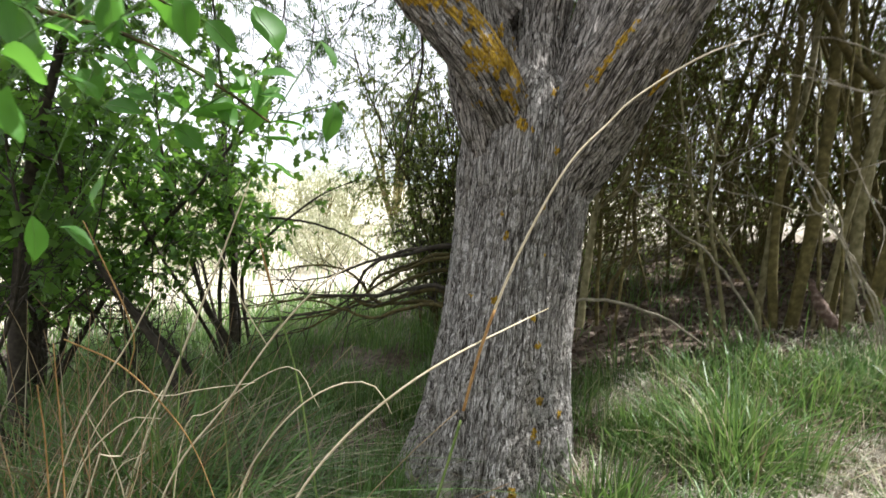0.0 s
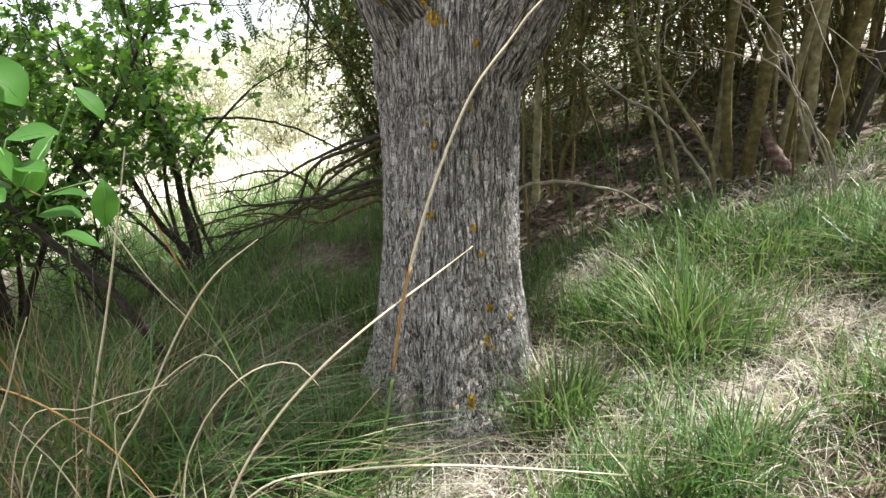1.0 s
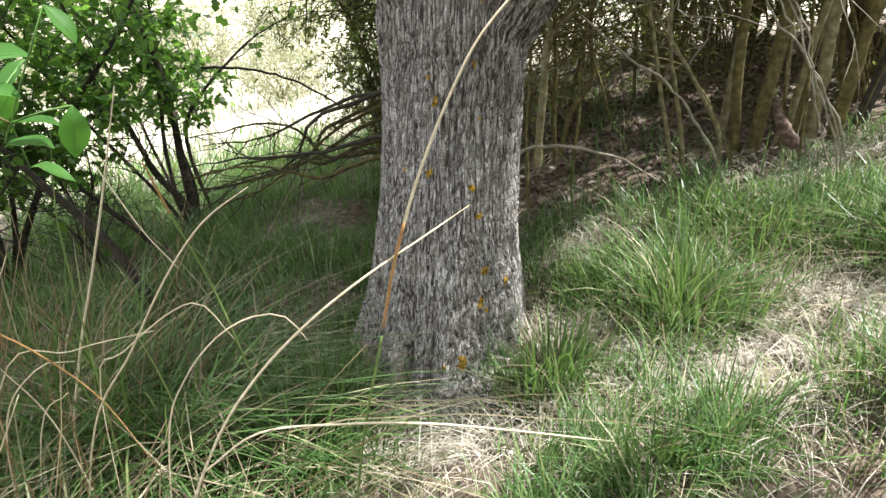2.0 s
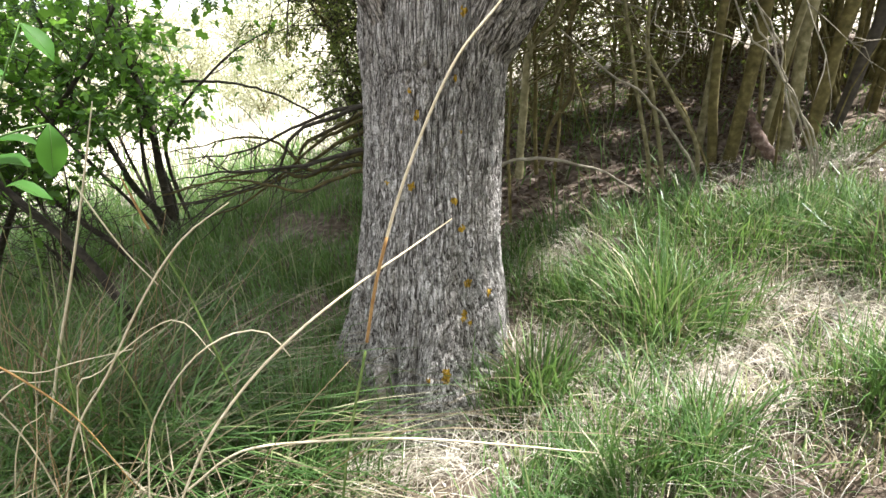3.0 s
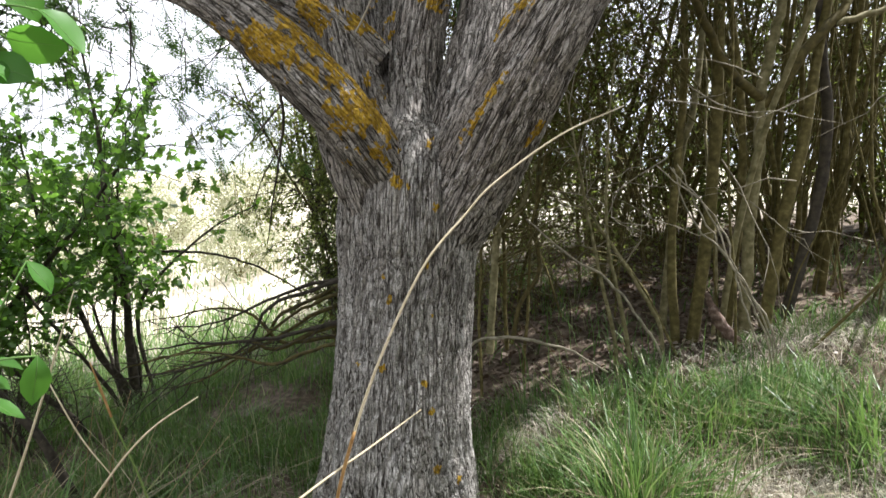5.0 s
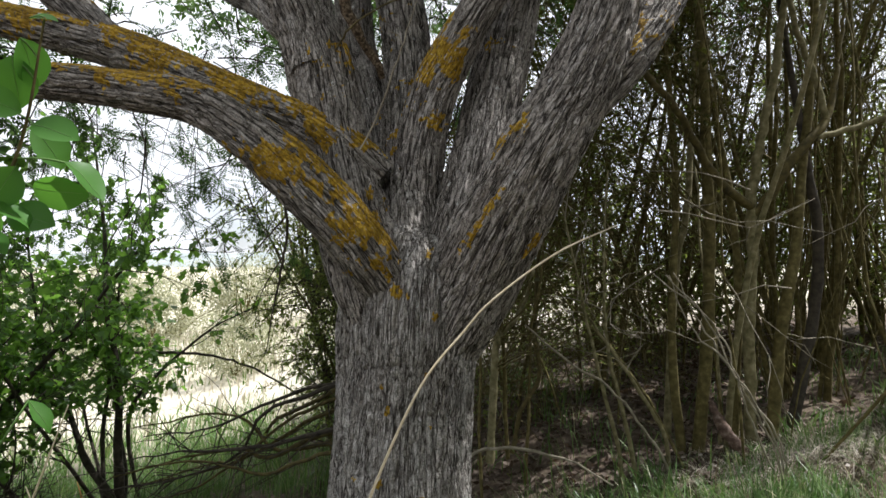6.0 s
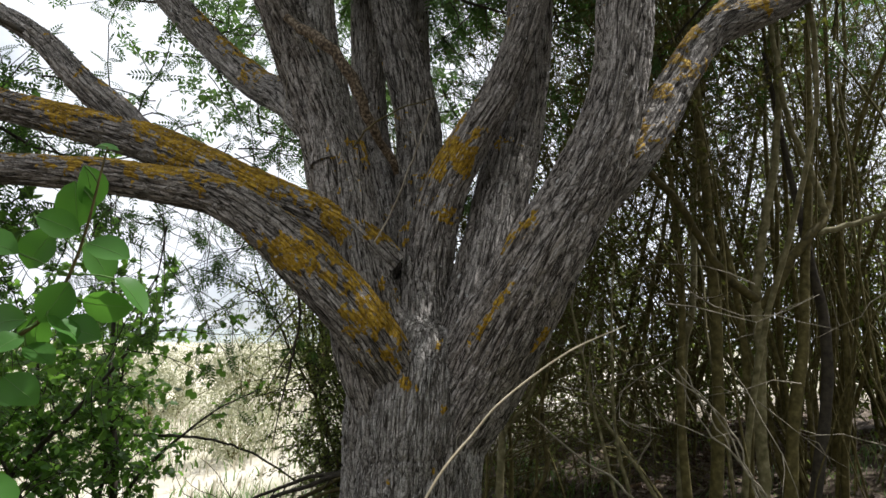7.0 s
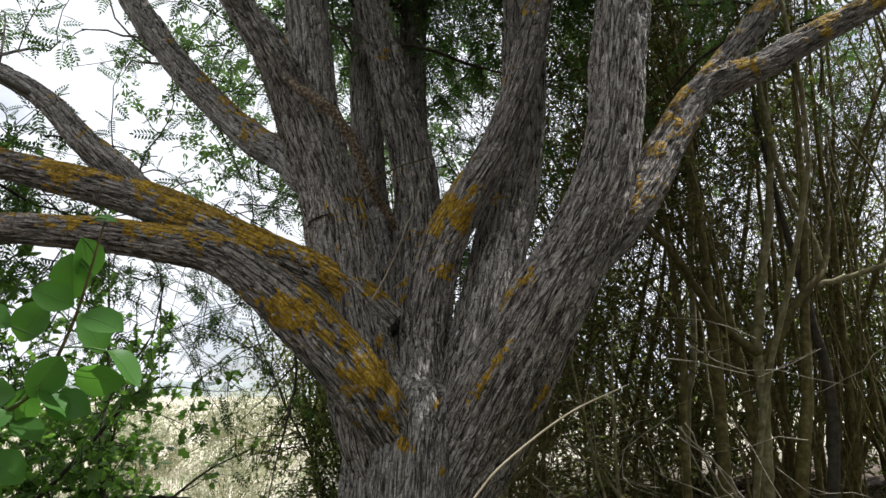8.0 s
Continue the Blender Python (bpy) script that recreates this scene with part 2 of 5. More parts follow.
DARK_STEM = wood_material("dark_shrub_stem", [(0.3, (0.035, 0.03, 0.024)), (0.7, (0.09, 0.075, 0.055))])
GREY_TWIG = wood_material("grey_dead_twig", [(0.3, (0.18, 0.155, 0.11)), (0.7, (0.38, 0.34, 0.26))])
RUSTY_WOOD = wood_material("rotten_wood", [(0.3, (0.05, 0.035, 0.028)), (0.5, (0.13, 0.085, 0.065)), (0.75, (0.34, 0.28, 0.24))], 40)
DEAD_BARK = wood_material("dead_bark", [(0.35, (0.035, 0.026, 0.018)), (0.5, (0.11, 0.08, 0.05)), (0.65, (0.26, 0.21, 0.15))], 95)
MOSSY = wood_material("mossy_branch", [(0.3, (0.05, 0.043, 0.02)), (0.55, (0.105, 0.085, 0.03)), (0.8, (0.17, 0.145, 0.06))])


def ground_material():
    m, n, l, b = material("grassy_earth", 0.95)
    place = n.new("ShaderNodeTexCoord").outputs["Object"]
    big, small = noise_node(n, l, place, 1.1, 5), noise_node(n, l, place, 22, 6)
    earth = ramp(n, l, small, [(0.3, (0.05, 0.036, 0.025)), (0.55, (0.12, 0.09, 0.065)), (0.75, (0.24, 0.20, 0.15))])
    field = ramp(n, l, noise_node(n, l, place, 0.35, 6), [(0.3, (0.30, 0.29, 0.18)), (0.5, (0.48, 0.44, 0.34)), (0.7, (0.58, 0.53, 0.44))])
    far = n.new("ShaderNodeSeparateXYZ")
    l.new(place, far.inputs[0])
    step = n.new("ShaderNodeMapRange")
    step.inputs["From Min"].default_value, step.inputs["From Max"].default_value = 6.5, 9.5
    l.new(far.outputs["Y"], step.inputs["Value"])
    l.new(mixed(n, l, step.outputs["Result"], earth, field), b.inputs["Base Color"])
    bump(n, l, b, small, 0.8, 0.02)
    return m


EARTH = ground_material()


# ---- ground ----
def gz(x, y):
    """The ground's height: a bank that climbs to the right and falls to a meadow."""
    x, y = np.asarray(x, float), np.asarray(y, float)
    z = np.tanh((x - 0.1) * 0.22) * 1.0
    z = z + 0.12 * smooth(2.0, 3.3, y) * smooth(0.5, 1.4, x)
    z = z - 0.13 * np.exp(-(((x - 0.14) / 0.3) ** 2 + ((y - 1.93) / 0.18) ** 2))
    z = z - 0.35 * smooth(5.5, 10, y) * smooth(1.0, -2.0, x)
    P = np.stack(np.broadcast_arrays(x, y, 0 * x), -1).reshape(-1, 3)
    near = smooth(14, 7, np.hypot(P[:, 0], P[:, 1])).reshape(z.shape)
    fine = (fbm(P * 2.2, 3, 3) - 0.5).reshape(z.shape) * 0.16 + (vnoise(P * 14, 9) - 0.5).reshape(z.shape) * 0.02
    broad = (fbm(P * 0.05, 3, 21) - 0.5).reshape(z.shape) * 1.2 * (1 - near)
    return z + fine * near + broad


def axis_of(lo, hi, step, reach):
    core = np.arange(lo, hi + 1e-6, step)
    out = step * np.cumsum(1.17 ** np.arange(1, 200))
    out = np.append(out[out < reach], reach)
    return np.concatenate([lo - out[::-1], core, hi + out])


gx, gy = axis_of(-3.2, 4.6, 0.045, 900), axis_of(-0.6, 6.6, 0.045, 900)
GX, GY = np.meshgrid(gx, gy)
gi, gj = np.meshgrid(np.arange(len(gy) - 1), np.arange(len(gx) - 1), indexing="ij")
ga = gi * len(gx) + gj
ground = new("ground", mesh_np("ground", np.stack([GX, GY, gz(GX, GY)], -1).reshape(-1, 3),
                               [np.stack([ga, ga + 1, ga + 1 + len(gx), ga + len(gx)], -1).reshape(-1, 4)], EARTH))
tagged(ground, "uneven earth bank falling away to a pale dry meadow", "ground", kind="structure")


# ---- the old tree ----
def bark_tube(name, rows, nu, step, depth, parent, lichen=0.0, label="", seed=0, shape=None, spots=(), top_only=True):
    """A trunk or limb with furrowed bark and orange lichen; rows of x, y, z, radius."""
    S = spline(rows, step)
    P, R = S[:, :3], S[:, 3]
    N, B = frames_of(P)
    v = np.concatenate([[0], np.cumsum(np.linalg.norm(np.diff(P, axis=0), axis=1))])
    th = np.arange(nu) * 2 * np.pi / nu
    m = len(P)
    way = np.cos(th)[None, :, None] * N[:, None] + np.sin(th)[None, :, None] * B[:, None]
    rad = np.repeat(R[:, None], nu, 1)
    if shape is not None:
        rad = shape(rad, th[None], P[:, 2:3], way)
    a, b = rad * np.cos(th)[None], rad * np.sin(th)[None]
    G = np.stack([a, b, np.repeat(v[:, None], nu, 1)], -1).reshape(-1, 3)
    warp = (fbm(G * (9, 9, 5), 2, seed + 3) - 0.5)[:, None] * (0.05, 0.05, 0.0)
    Q = (G + warp) * (62, 62, 10)
    f1 = 1 - np.abs(2 * vnoise(Q, seed) - 1)
    f2 = 1 - np.abs(2 * vnoise(Q * (2.1, 2.1, 2.6) + 7.7, seed + 1) - 1)
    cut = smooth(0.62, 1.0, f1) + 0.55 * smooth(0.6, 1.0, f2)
    # ridge falls in the cuts, which puts furrow shade into the colour
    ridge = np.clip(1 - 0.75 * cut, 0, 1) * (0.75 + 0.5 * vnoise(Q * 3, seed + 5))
    swell = (fbm(G * (7, 7, 3), 2, seed + 8) - 0.5)
    world_p = (P[:, None] + rad[..., None] * way).reshape(-1, 3)
    up = way.reshape(-1, 3)[:, 2]
    crust = fbm(world_p * 48, 4, 40)
    patch = fbm(world_p * 6.5, 2, 50)
    face = (up * 0.16 if top_only else 0.0)
    li = smooth(0.52, 0.60, patch * 0.55 + crust * 0.45 + (lichen - 0.5) * 0.5 + face) if lichen > 0 else np.zeros(len(world_p))
    for x0, y0, z0, x1, y1, z1, size in LICHEN_ZONES:
        a, ab = np.array((x0, y0, z0)), np.array((x1 - x0, y1 - y0, z1 - z0))
        k = np.clip((world_p - a) @ ab / (ab @ ab), 0, 1)
        d = np.linalg.norm(world_p - a - k[:, None] * ab, axis=1)
        li = np.maximum(li, smooth(0.44, 0.52, patch * 0.45 + crust * 0.55 - 0.25 * (d / size) ** 2 + 0.06) * (d < 2 * size))
    for x, z, size in spots:
        d = np.hypot(world_p[:, 0] - x, (world_p[:, 2] - z) * 0.75) + (crust - 0.5) * size * 1.8
        li = np.maximum(li, smooth(size * 1.15, size * 0.75, d) * (way.reshape(-1, 3)[:, 1] < 0.1))
    push = -depth * cut * (1 - 0.5 * li) + swell * depth * 3.0 + li * 0.003 * (0.4 + crust)
    if spots:
        groove = np.exp(-(((world_p[:, 0] - 0.108 - 0.02 * (crust - 0.5)) / 0.013) ** 2)) * smooth(0.30, 0.10, world_p[:, 2]) * (way.reshape(-1, 3)[:, 1] < 0)
        # the lowered ridge also puts the cleft's shade into the bark colour
        push, ridge = push - 0.035 * groove, ridge * (1 - 0.7 * groove)
    V = world_p + push[:, None] * way.reshape(-1, 3)
    bare = np.zeros(len(V))
    if spots:
        bare = smooth(0.028, 0.018, np.abs(world_p[:, 0] - 0.065 + 0.02 * (crust - 0.5))) * smooth(-0.08, -0.04, world_p[:, 2]) * smooth(0.15, 0.09, world_p[:, 2]) * (way.reshape(-1, 3)[:, 1] < 0)
    li = np.maximum(li, 0)
    V = np.concatenate([V, P[-1:]])
    cap = np.stack([(m - 1) * nu + np.arange(nu), (m - 1) * nu + (np.arange(nu) + 1) % nu, np.full(nu, len(V) - 1)], -1)
    pad = lambda q: np.concatenate([q, q[-1:]])
    me = mesh_np(name, V, [ring_faces(m, nu), cap], BARK if spots else SHADED_LIMB_BARK, attrs={
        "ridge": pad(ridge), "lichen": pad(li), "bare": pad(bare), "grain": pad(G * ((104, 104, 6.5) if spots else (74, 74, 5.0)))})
    return part(name, me, parent, label)


LICHEN_ZONES = [
    (0.48, 2.24, 1.54, 0.55, 2.16, 1.665, 0.030), (0.55, 2.16, 1.665, 0.61, 2.09, 1.78, 0.030), (0.25, 2.27, 1.485, 0.16, 2.20, 1.60, 0.038),
    (0.16, 2.20, 1.60, 0.01, 2.16, 1.78, 0.036), (0.20, 2.35, 1.80, 0.25, 2.27, 1.60, 0.050), (0.32, 2.50, 2.15, 0.43, 2.44, 2.08, 0.085),
    (0.60, 2.13, 1.91, 0.68, 2.05, 1.97, 0.060), (-0.05, 2.37, 2.01, 0.07, 2.34, 1.95, 0.070), (-0.15, 2.14, 1.90, 0.01, 2.16, 1.78, 0.055),
    (0.49, 2.43, 2.25, 0.55, 2.40, 2.39, 0.050), (0.28, 2.55, 2.03, 0.26, 2.40, 1.75, 0.060), (0.41, 2.32, 1.59, 0.39, 2.32, 1.55, 0.035),
    (0.27, 2.27, 1.44, 0.30, 2.27, 1.40, 0.030), (0.74, 2.15, 1.63, 0.70, 2.18, 1.58, 0.035)]


def foot(rad, th, z, way):
    """Root flares and a flattened, lobed cross-section low on the trunk."""
    low = np.exp(-np.clip(z, -0.2, 3) / 0.22)
    lobes = 0.10 * np.cos(3 * th + 0.6) + 0.07 * np.cos(5 * th + 2.0) + 0.05 * np.cos(8 * th)
    front = np.exp(-np.clip(z, -0.2, 3) / 0.10) * np.clip(-way[..., 1], 0, 1) * 0.14
    # two narrow clefts between the roots, facing the path
    face = (way[..., 1] < 0) * np.exp(-np.clip(z, 0, 3) / 0.20)
    cleft = face * (0.16 * np.exp(-((way[..., 0] + 0.50) / 0.035) ** 2) + 0.13 * np.exp(-((way[..., 0] + 0.22) / 0.03) ** 2))
    return rad * (1 + low * lobes + front - cleft + 0.025 * np.cos(4 * th + 1.1) + 0.02 * np.cos(7 * th + 3 * z))


tree = thing("old_tree", (0.27, 2.42, 0.0), "old grey multi-stemmed tree with furrowed bark and orange lichen", "tree")
SPOTS = [(0.409, 1.343, .016), (0.246, 1.025, .014), (0.224, 1.111, .009), (0.396, 0.961, .010), (0.363, 0.723, .017), (0.211, 0.787, .015),
         (0.13, 0.787, .010), (0.386, 0.622, .012), (0.38, 1.143, .011), (0.313, 1.419, .008), (0.402, 0.427, .016), (0.477, 0.369, .015),
         (0.383, 0.313, .017), (0.407, 0.28, .012), (0.302, 0.127, .017), (0.237, 0.109, .010)]
bark_tube("trunk", [(0.26, 2.41, -0.15, 0.40), (0.26, 2.41, 0.0, 0.352), (0.275, 2.42, 0.21, 0.312), (0.280, 2.45, 0.46, 0.280), (0.294, 2.48, 0.69, 0.262),
                    (0.309, 2.51, 0.91, 0.256), (0.326, 2.52, 1.12, 0.262), (0.335, 2.52, 1.31, 0.276), (0.35, 2.55, 1.48, 0.262), (0.37, 2.60, 1.62, 0.20), (0.38, 2.62, 1.74, 0.08)],
          360, 0.0085, 0.0100, tree, 0.0, "broad furrowed grey trunk", 1, foot, SPOTS)
LIMB_ROWS = {
    "right_stem": ([(0.34, 2.54, 0.75, 0.08), (0.41, 2.50, 1.08, 0.130), (0.47, 2.45, 1.28, 0.162), (0.56, 2.40, 1.47, 0.176), (0.655, 2.27, 1.70, 0.168), (0.755, 2.15, 1.92, 0.147), (0.87, 2.10, 2.13, 0.125), (0.95, 2.08, 2.33, 0.110), (1.0, 2.08, 2.55, 0.105), (1.05, 2.12, 2.84, 0.108), (1.13, 2.2, 3.19, 0.112), (1.22, 2.30, 3.60, 0.11), (1.35, 2.4, 4.4, 0.07)], 0.10),
    "right_branch": ([(0.80, 2.12, 1.92, 0.05), (0.90, 2.12, 2.06, 0.075), (1.02, 2.14, 2.20, 0.088), (1.15, 2.18, 2.36, 0.079), (1.31, 2.25, 2.60, 0.074), (1.49, 2.30, 2.84, 0.069), (1.77, 2.33, 2.99, 0.060), (2.02, 2.36, 3.15, 0.060), (2.37, 2.40, 3.37, 0.058), (2.82, 2.45, 3.67, 0.045)], 0.46),
    "right_fork": ([(1.44, 2.29, 2.76, 0.060), (1.49, 2.30, 2.84, 0.064), (1.63, 2.36, 3.01, 0.062), (1.85, 2.42, 3.27, 0.058), (2.08, 2.50, 3.57, 0.05)], 0.44),
    "centre_right_stem": ([(0.40, 2.54, 0.95, 0.08), (0.43, 2.49, 1.22, 0.130), (0.485, 2.46, 1.47, 0.150), (0.575, 2.49, 1.78, 0.130), (0.675, 2.60, 2.15, 0.116), (0.76, 2.70, 2.47, 0.118), (0.82, 2.72, 2.76, 0.109), (0.85, 2.76, 3.17, 0.108), (0.86, 2.80, 3.58, 0.108), (0.88, 2.85, 4.3, 0.08)], 0.12),
    "crossing_limb": ([(0.36, 2.54, 1.55, 0.10), (0.37, 2.55, 1.86, 0.104), (0.42, 2.52, 2.16, 0.093), (0.53, 2.48, 2.39, 0.084), (0.65, 2.46, 2.61, 0.081), (0.75, 2.46, 2.91, 0.074), (0.82, 2.48, 3.20, 0.069), (0.89, 2.50, 3.49, 0.065), (1.0, 2.5, 4.1, 0.05)], 0.40),
    "centre_stem": ([(0.36, 2.54, 0.95, 0.08), (0.355, 2.50, 1.22, 0.130), (0.35, 2.49, 1.47, 0.138), (0.34, 2.56, 1.78, 0.116), (0.34, 2.70, 2.13, 0.107), (0.34, 2.80, 2.40, 0.104), (0.31, 2.86, 2.70, 0.100), (0.24, 2.92, 3.02, 0.096), (0.16, 3.00, 3.38, 0.094), (0.09, 3.05, 3.68, 0.092), (0.0, 3.10, 4.3, 0.07)], 0.26),
    "back_stem": ([(0.28, 2.70, 1.6, 0.10), (0.26, 2.86, 1.95, 0.103), (0.20, 3.10, 2.31, 0.093), (0.11, 3.25, 2.69, 0.093), (0.08, 3.35, 3.16, 0.10), (0.06, 3.45, 3.77, 0.10), (0.05, 3.50, 4.41, 0.08)], 0.05),
    "far_stem": ([(0.30, 2.9, 2.0, 0.09), (0.34, 3.30, 2.81, 0.092), (0.33, 3.50, 3.44, 0.094), (0.35, 3.60, 4.10, 0.09), (0.36, 3.60, 4.6, 0.07)], 0.05),
    "left_stem": ([(0.30, 2.54, 0.98, 0.08), (0.25, 2.49, 1.25, 0.130), (0.19, 2.45, 1.47, 0.150), (0.12, 2.46, 1.72, 0.132), (0.045, 2.50, 2.02, 0.124), (-0.018, 2.54, 2.30, 0.122), (-0.10, 2.56, 2.54, 0.118), (-0.18, 2.54, 2.73, 0.112), (-0.29, 2.46, 2.95, 0.087), (-0.41, 2.44, 3.12, 0.072), (-0.53, 2.40, 3.30, 0.064), (-0.75, 2.3, 3.7, 0.05)], 0.27),
    "left_back_stem": ([(-0.02, 2.50, 2.25, 0.10), (-0.05, 2.55, 2.43, 0.106), (-0.13, 2.66, 2.81, 0.109), (-0.19, 2.74, 3.19, 0.106), (-0.25, 2.80, 3.67, 0.10), (-0.3, 2.9, 4.4, 0.07)], 0.05),
    "lower_left_limb": ([(0.33, 2.56, 1.05, 0.06), (0.27, 2.42, 1.38, 0.085), (0.20, 2.33, 1.52, 0.098), (0.105, 2.27, 1.65, 0.098), (-0.03, 2.25, 1.79, 0.097), (-0.20, 2.24, 1.94, 0.087), (-0.40, 2.26, 2.06, 0.072), (-0.66, 2.28, 2.11, 0.064), (-0.96, 2.32, 2.14, 0.057), (-1.17, 2.36, 2.15, 0.055), (-1.52, 2.40, 2.12, 0.050), (-2.2, 2.5, 2.2, 0.035)], 0.60),
    "upper_left_limb": ([(0.20, 2.50, 1.85, 0.100), (0.04, 2.45, 1.99, 0.092), (-0.11, 2.46, 2.07, 0.078), (-0.35, 2.46, 2.16, 0.076), (-0.58, 2.50, 2.26, 0.080), (-0.82, 2.54, 2.35, 0.078), (-1.08, 2.58, 2.42, 0.070), (-1.37, 2.62, 2.49, 0.067), (-1.75, 2.66, 2.60, 0.060), (-2.4, 2.8, 2.9, 0.04)], 0.72),
    "left_fork": ([(-0.70, 2.52, 2.29, 0.06), (-0.75, 2.53, 2.32, 0.068), (-0.87, 2.56, 2.44, 0.065), (-1.06, 2.62, 2.60, 0.058), (-1.28, 2.70, 2.81, 0.052), (-1.52, 2.76, 2.96, 0.048), (-1.86, 2.80, 3.12, 0.04)], 0.20),
    "left_rear_limb": ([(-0.06, 2.56, 2.40, 0.07), (-0.14, 2.62, 2.48, 0.077), (-0.27, 2.80, 2.65, 0.078), (-0.46, 3.00, 2.81, 0.076), (-0.74, 3.20, 3.10, 0.078), (-1.06, 3.40, 3.48, 0.078), (-1.39, 3.60, 3.94, 0.076), (-1.71, 3.80, 4.43, 0.06)], 0.30),
}
for i, (key, (rows, lichen)) in enumerate(LIMB_ROWS.items()):
    thick = max(r for *_, r in rows)
    bark_tube("limb", rows, 124 if thick > 0.12 else 84, 0.015, 0.0095 if thick > 0.12 else 0.0065, tree, lichen,
              "limb crusted with orange lichen" if lichen > 0.25 else "furrowed grey limb", 20 + 3 * i)


# ---- leaves and twigs ----
def leaf_shape(rows, fold=0.12, curl=0.1):
    """One leaf along +x, one long: rows of place along and half width."""
    V, quads = [], []
    for t, w in rows:
        z = -curl * t * t
        V += [(t, -w, z + fold * w), (t, 0, z), (t, w, z + fold * w)]
    for i in range(len(rows) - 1):
        a = 3 * i
        quads += [(a, a + 1, a + 4, a + 3), (a + 1, a + 2, a + 5, a + 4)]
    return np.array(V, float), [np.array(quads)]


def pinnate_shape():
    """A compound leaf, one long: a stalk with six pairs of leaflets and one at the end."""
    V, tris = [], []

    def leaflet(x, y, ang, length, half):
        c, s = math.cos(ang), math.sin(ang)
        k = len(V)
        for u, w, z in ((0, 0, 0), (0.45, -half, 0.01), (1, 0, -0.03), (0.45, half, 0.01)):
            a, b = u * length, w
            V.append((x + a * c - b * s, y + a * s + b * c, -0.25 * x * x + z))
        tris.extend([(k, k + 1, k + 2), (k, k + 2, k + 3)])

    for i in range(6):
        x = 0.2 + i * 0.12
        size = 0.27 - 0.02 * abs(i - 2)
        leaflet(x, 0.006, 1.05, size, 0.045)
        leaflet(x, -0.006, -1.05, size, 0.045)
    leaflet(0.86, 0, 0, 0.24, 0.045)
    k = len(V)
    for x in (0, 0.45, 0.9):
        V.extend([(x, 0.008, -0.25 * x * x), (x, -0.008, -0.25 * x * x)])
    for i in (0, 2):
        tris.extend([(k + i, k + i + 1, k + i + 3), (k + i, k + i + 3, k + i + 2)])
    return np.array(V, float), [np.array(tris)]


ROUND = leaf_shape([(0, 0.02), (0.12, 0.20), (0.3, 0.34), (0.5, 0.40), (0.7, 0.36), (0.88, 0.22), (1.0, 0.03)], 0.3, 0.2)
LONG = leaf_shape([(0, 0.02), (0.1, 0.10), (0.28, 0.22), (0.5, 0.28), (0.72, 0.23), (0.9, 0.10), (1.0, 0.01)], 0.35, 0.25)
PINNA = pinnate_shape()
KITE = (np.array([(0, 0, 0), (0.45, -0.26, 0.05), (1, 0, -0.12), (0.5, 0.26, 0.05)], float), [np.array([(0, 1, 2), (0, 2, 3)])])
LOBED = (np.array([(0, 0, 0), (0.28, -0.36, 0.06), (0.5, -0.2, 0.03), (0.72, -0.3, 0.0), (1, 0, -0.15), (0.72, 0.3, 0.0), (0.5, 0.2, 0.03), (0.28, 0.36, 0.06), (0.5, 0, 0)], float),
         [np.array([(0, 1, 8), (1, 2, 8), (2, 3, 8), (3, 4, 8), (4, 5, 8), (5, 6, 8), (6, 7, 8), (7, 0, 8)])])
COARSE = (np.array([(0.1, 0, 0), (0.3, -0.32, 0.02), (0.6, -0.1, -0.05), (0.7, -0.3, -0.1), (1, 0, -0.2), (0.7, 0.3, -0.1), (0.6, 0.1, -0.05), (0.3, 0.32, 0.02)], float),
          [np.array([(0, 1, 2), (0, 6, 7), (2, 3, 4), (6, 4, 5)])])


def scatter(heap, shape, places, ways, sizes, tilt=0.6, facing=(0, 0, 1)):
    """Copies of one leaf at rows of places, pointing along ways, turned about them by chance."""
    if not len(places):
        return
    T, polys = shape
    X = unit(np.asarray(ways, float))
    side = unit(np.cross(facing, X) + 1e-6)
    upw = np.cross(X, side)
    a = rng.normal(0, tilt, len(X))[:, None]
    Y, Z = np.cos(a) * side + np.sin(a) * upw, np.cos(a) * upw - np.sin(a) * side
    V = places[:, None] + np.asarray(sizes)[:, None, None] * (T[None, :, :1] * X[:, None] + T[None, :, 1:2] * Y[:, None] + T[None, :, 2:] * Z[:, None])
    off = (np.arange(len(X)) * len(T))[:, None, None]
    heap.add(V.reshape(-1, 3), [(p[None] + off).reshape(-1, p.shape[1]) for p in polys])


def wander(start, way, length, n, wobble, droop):
    """A crooked line: n + 1 places from start."""
    P, d = [np.asarray(start, float)], unit(np.asarray(way, float))
    for _ in range(n):
        d = unit(d + rng.normal(0, wobble, 3) + (0, 0, -droop))
        P.append(P[-1] + d * length / n)
    return np.array(P)


def along(P, n, lo=0.15):
    """n random places on a line, with the direction there."""
    t = np.sort(rng.uniform(lo, 1, n)) * (len(P) - 1)
    i = np.minimum(t.astype(int), len(P) - 2)
    return P[i] + (t - i)[:, None] * (P[i + 1] - P[i]), unit(P[i + 1] - P[i])


def wanders(starts, ways, lengths, n, wobble, droop):
    """Many crooked lines at once: rows of n + 1 places."""
    P, d = [np.asarray(starts, float)], unit(np.asarray(ways, float))
    step = (np.asarray(lengths, float) * np.ones(len(d)) / n)[:, None]
    fall = np.stack([0 * step[:, 0], 0 * step[:, 0], -np.asarray(droop) * np.ones(len(d))], -1)
    for _ in range(n):
        d = unit(d + rng.normal(0, wobble, d.shape) + fall)
        P.append(P[-1] + d * step)
    return np.stack(P, 1)


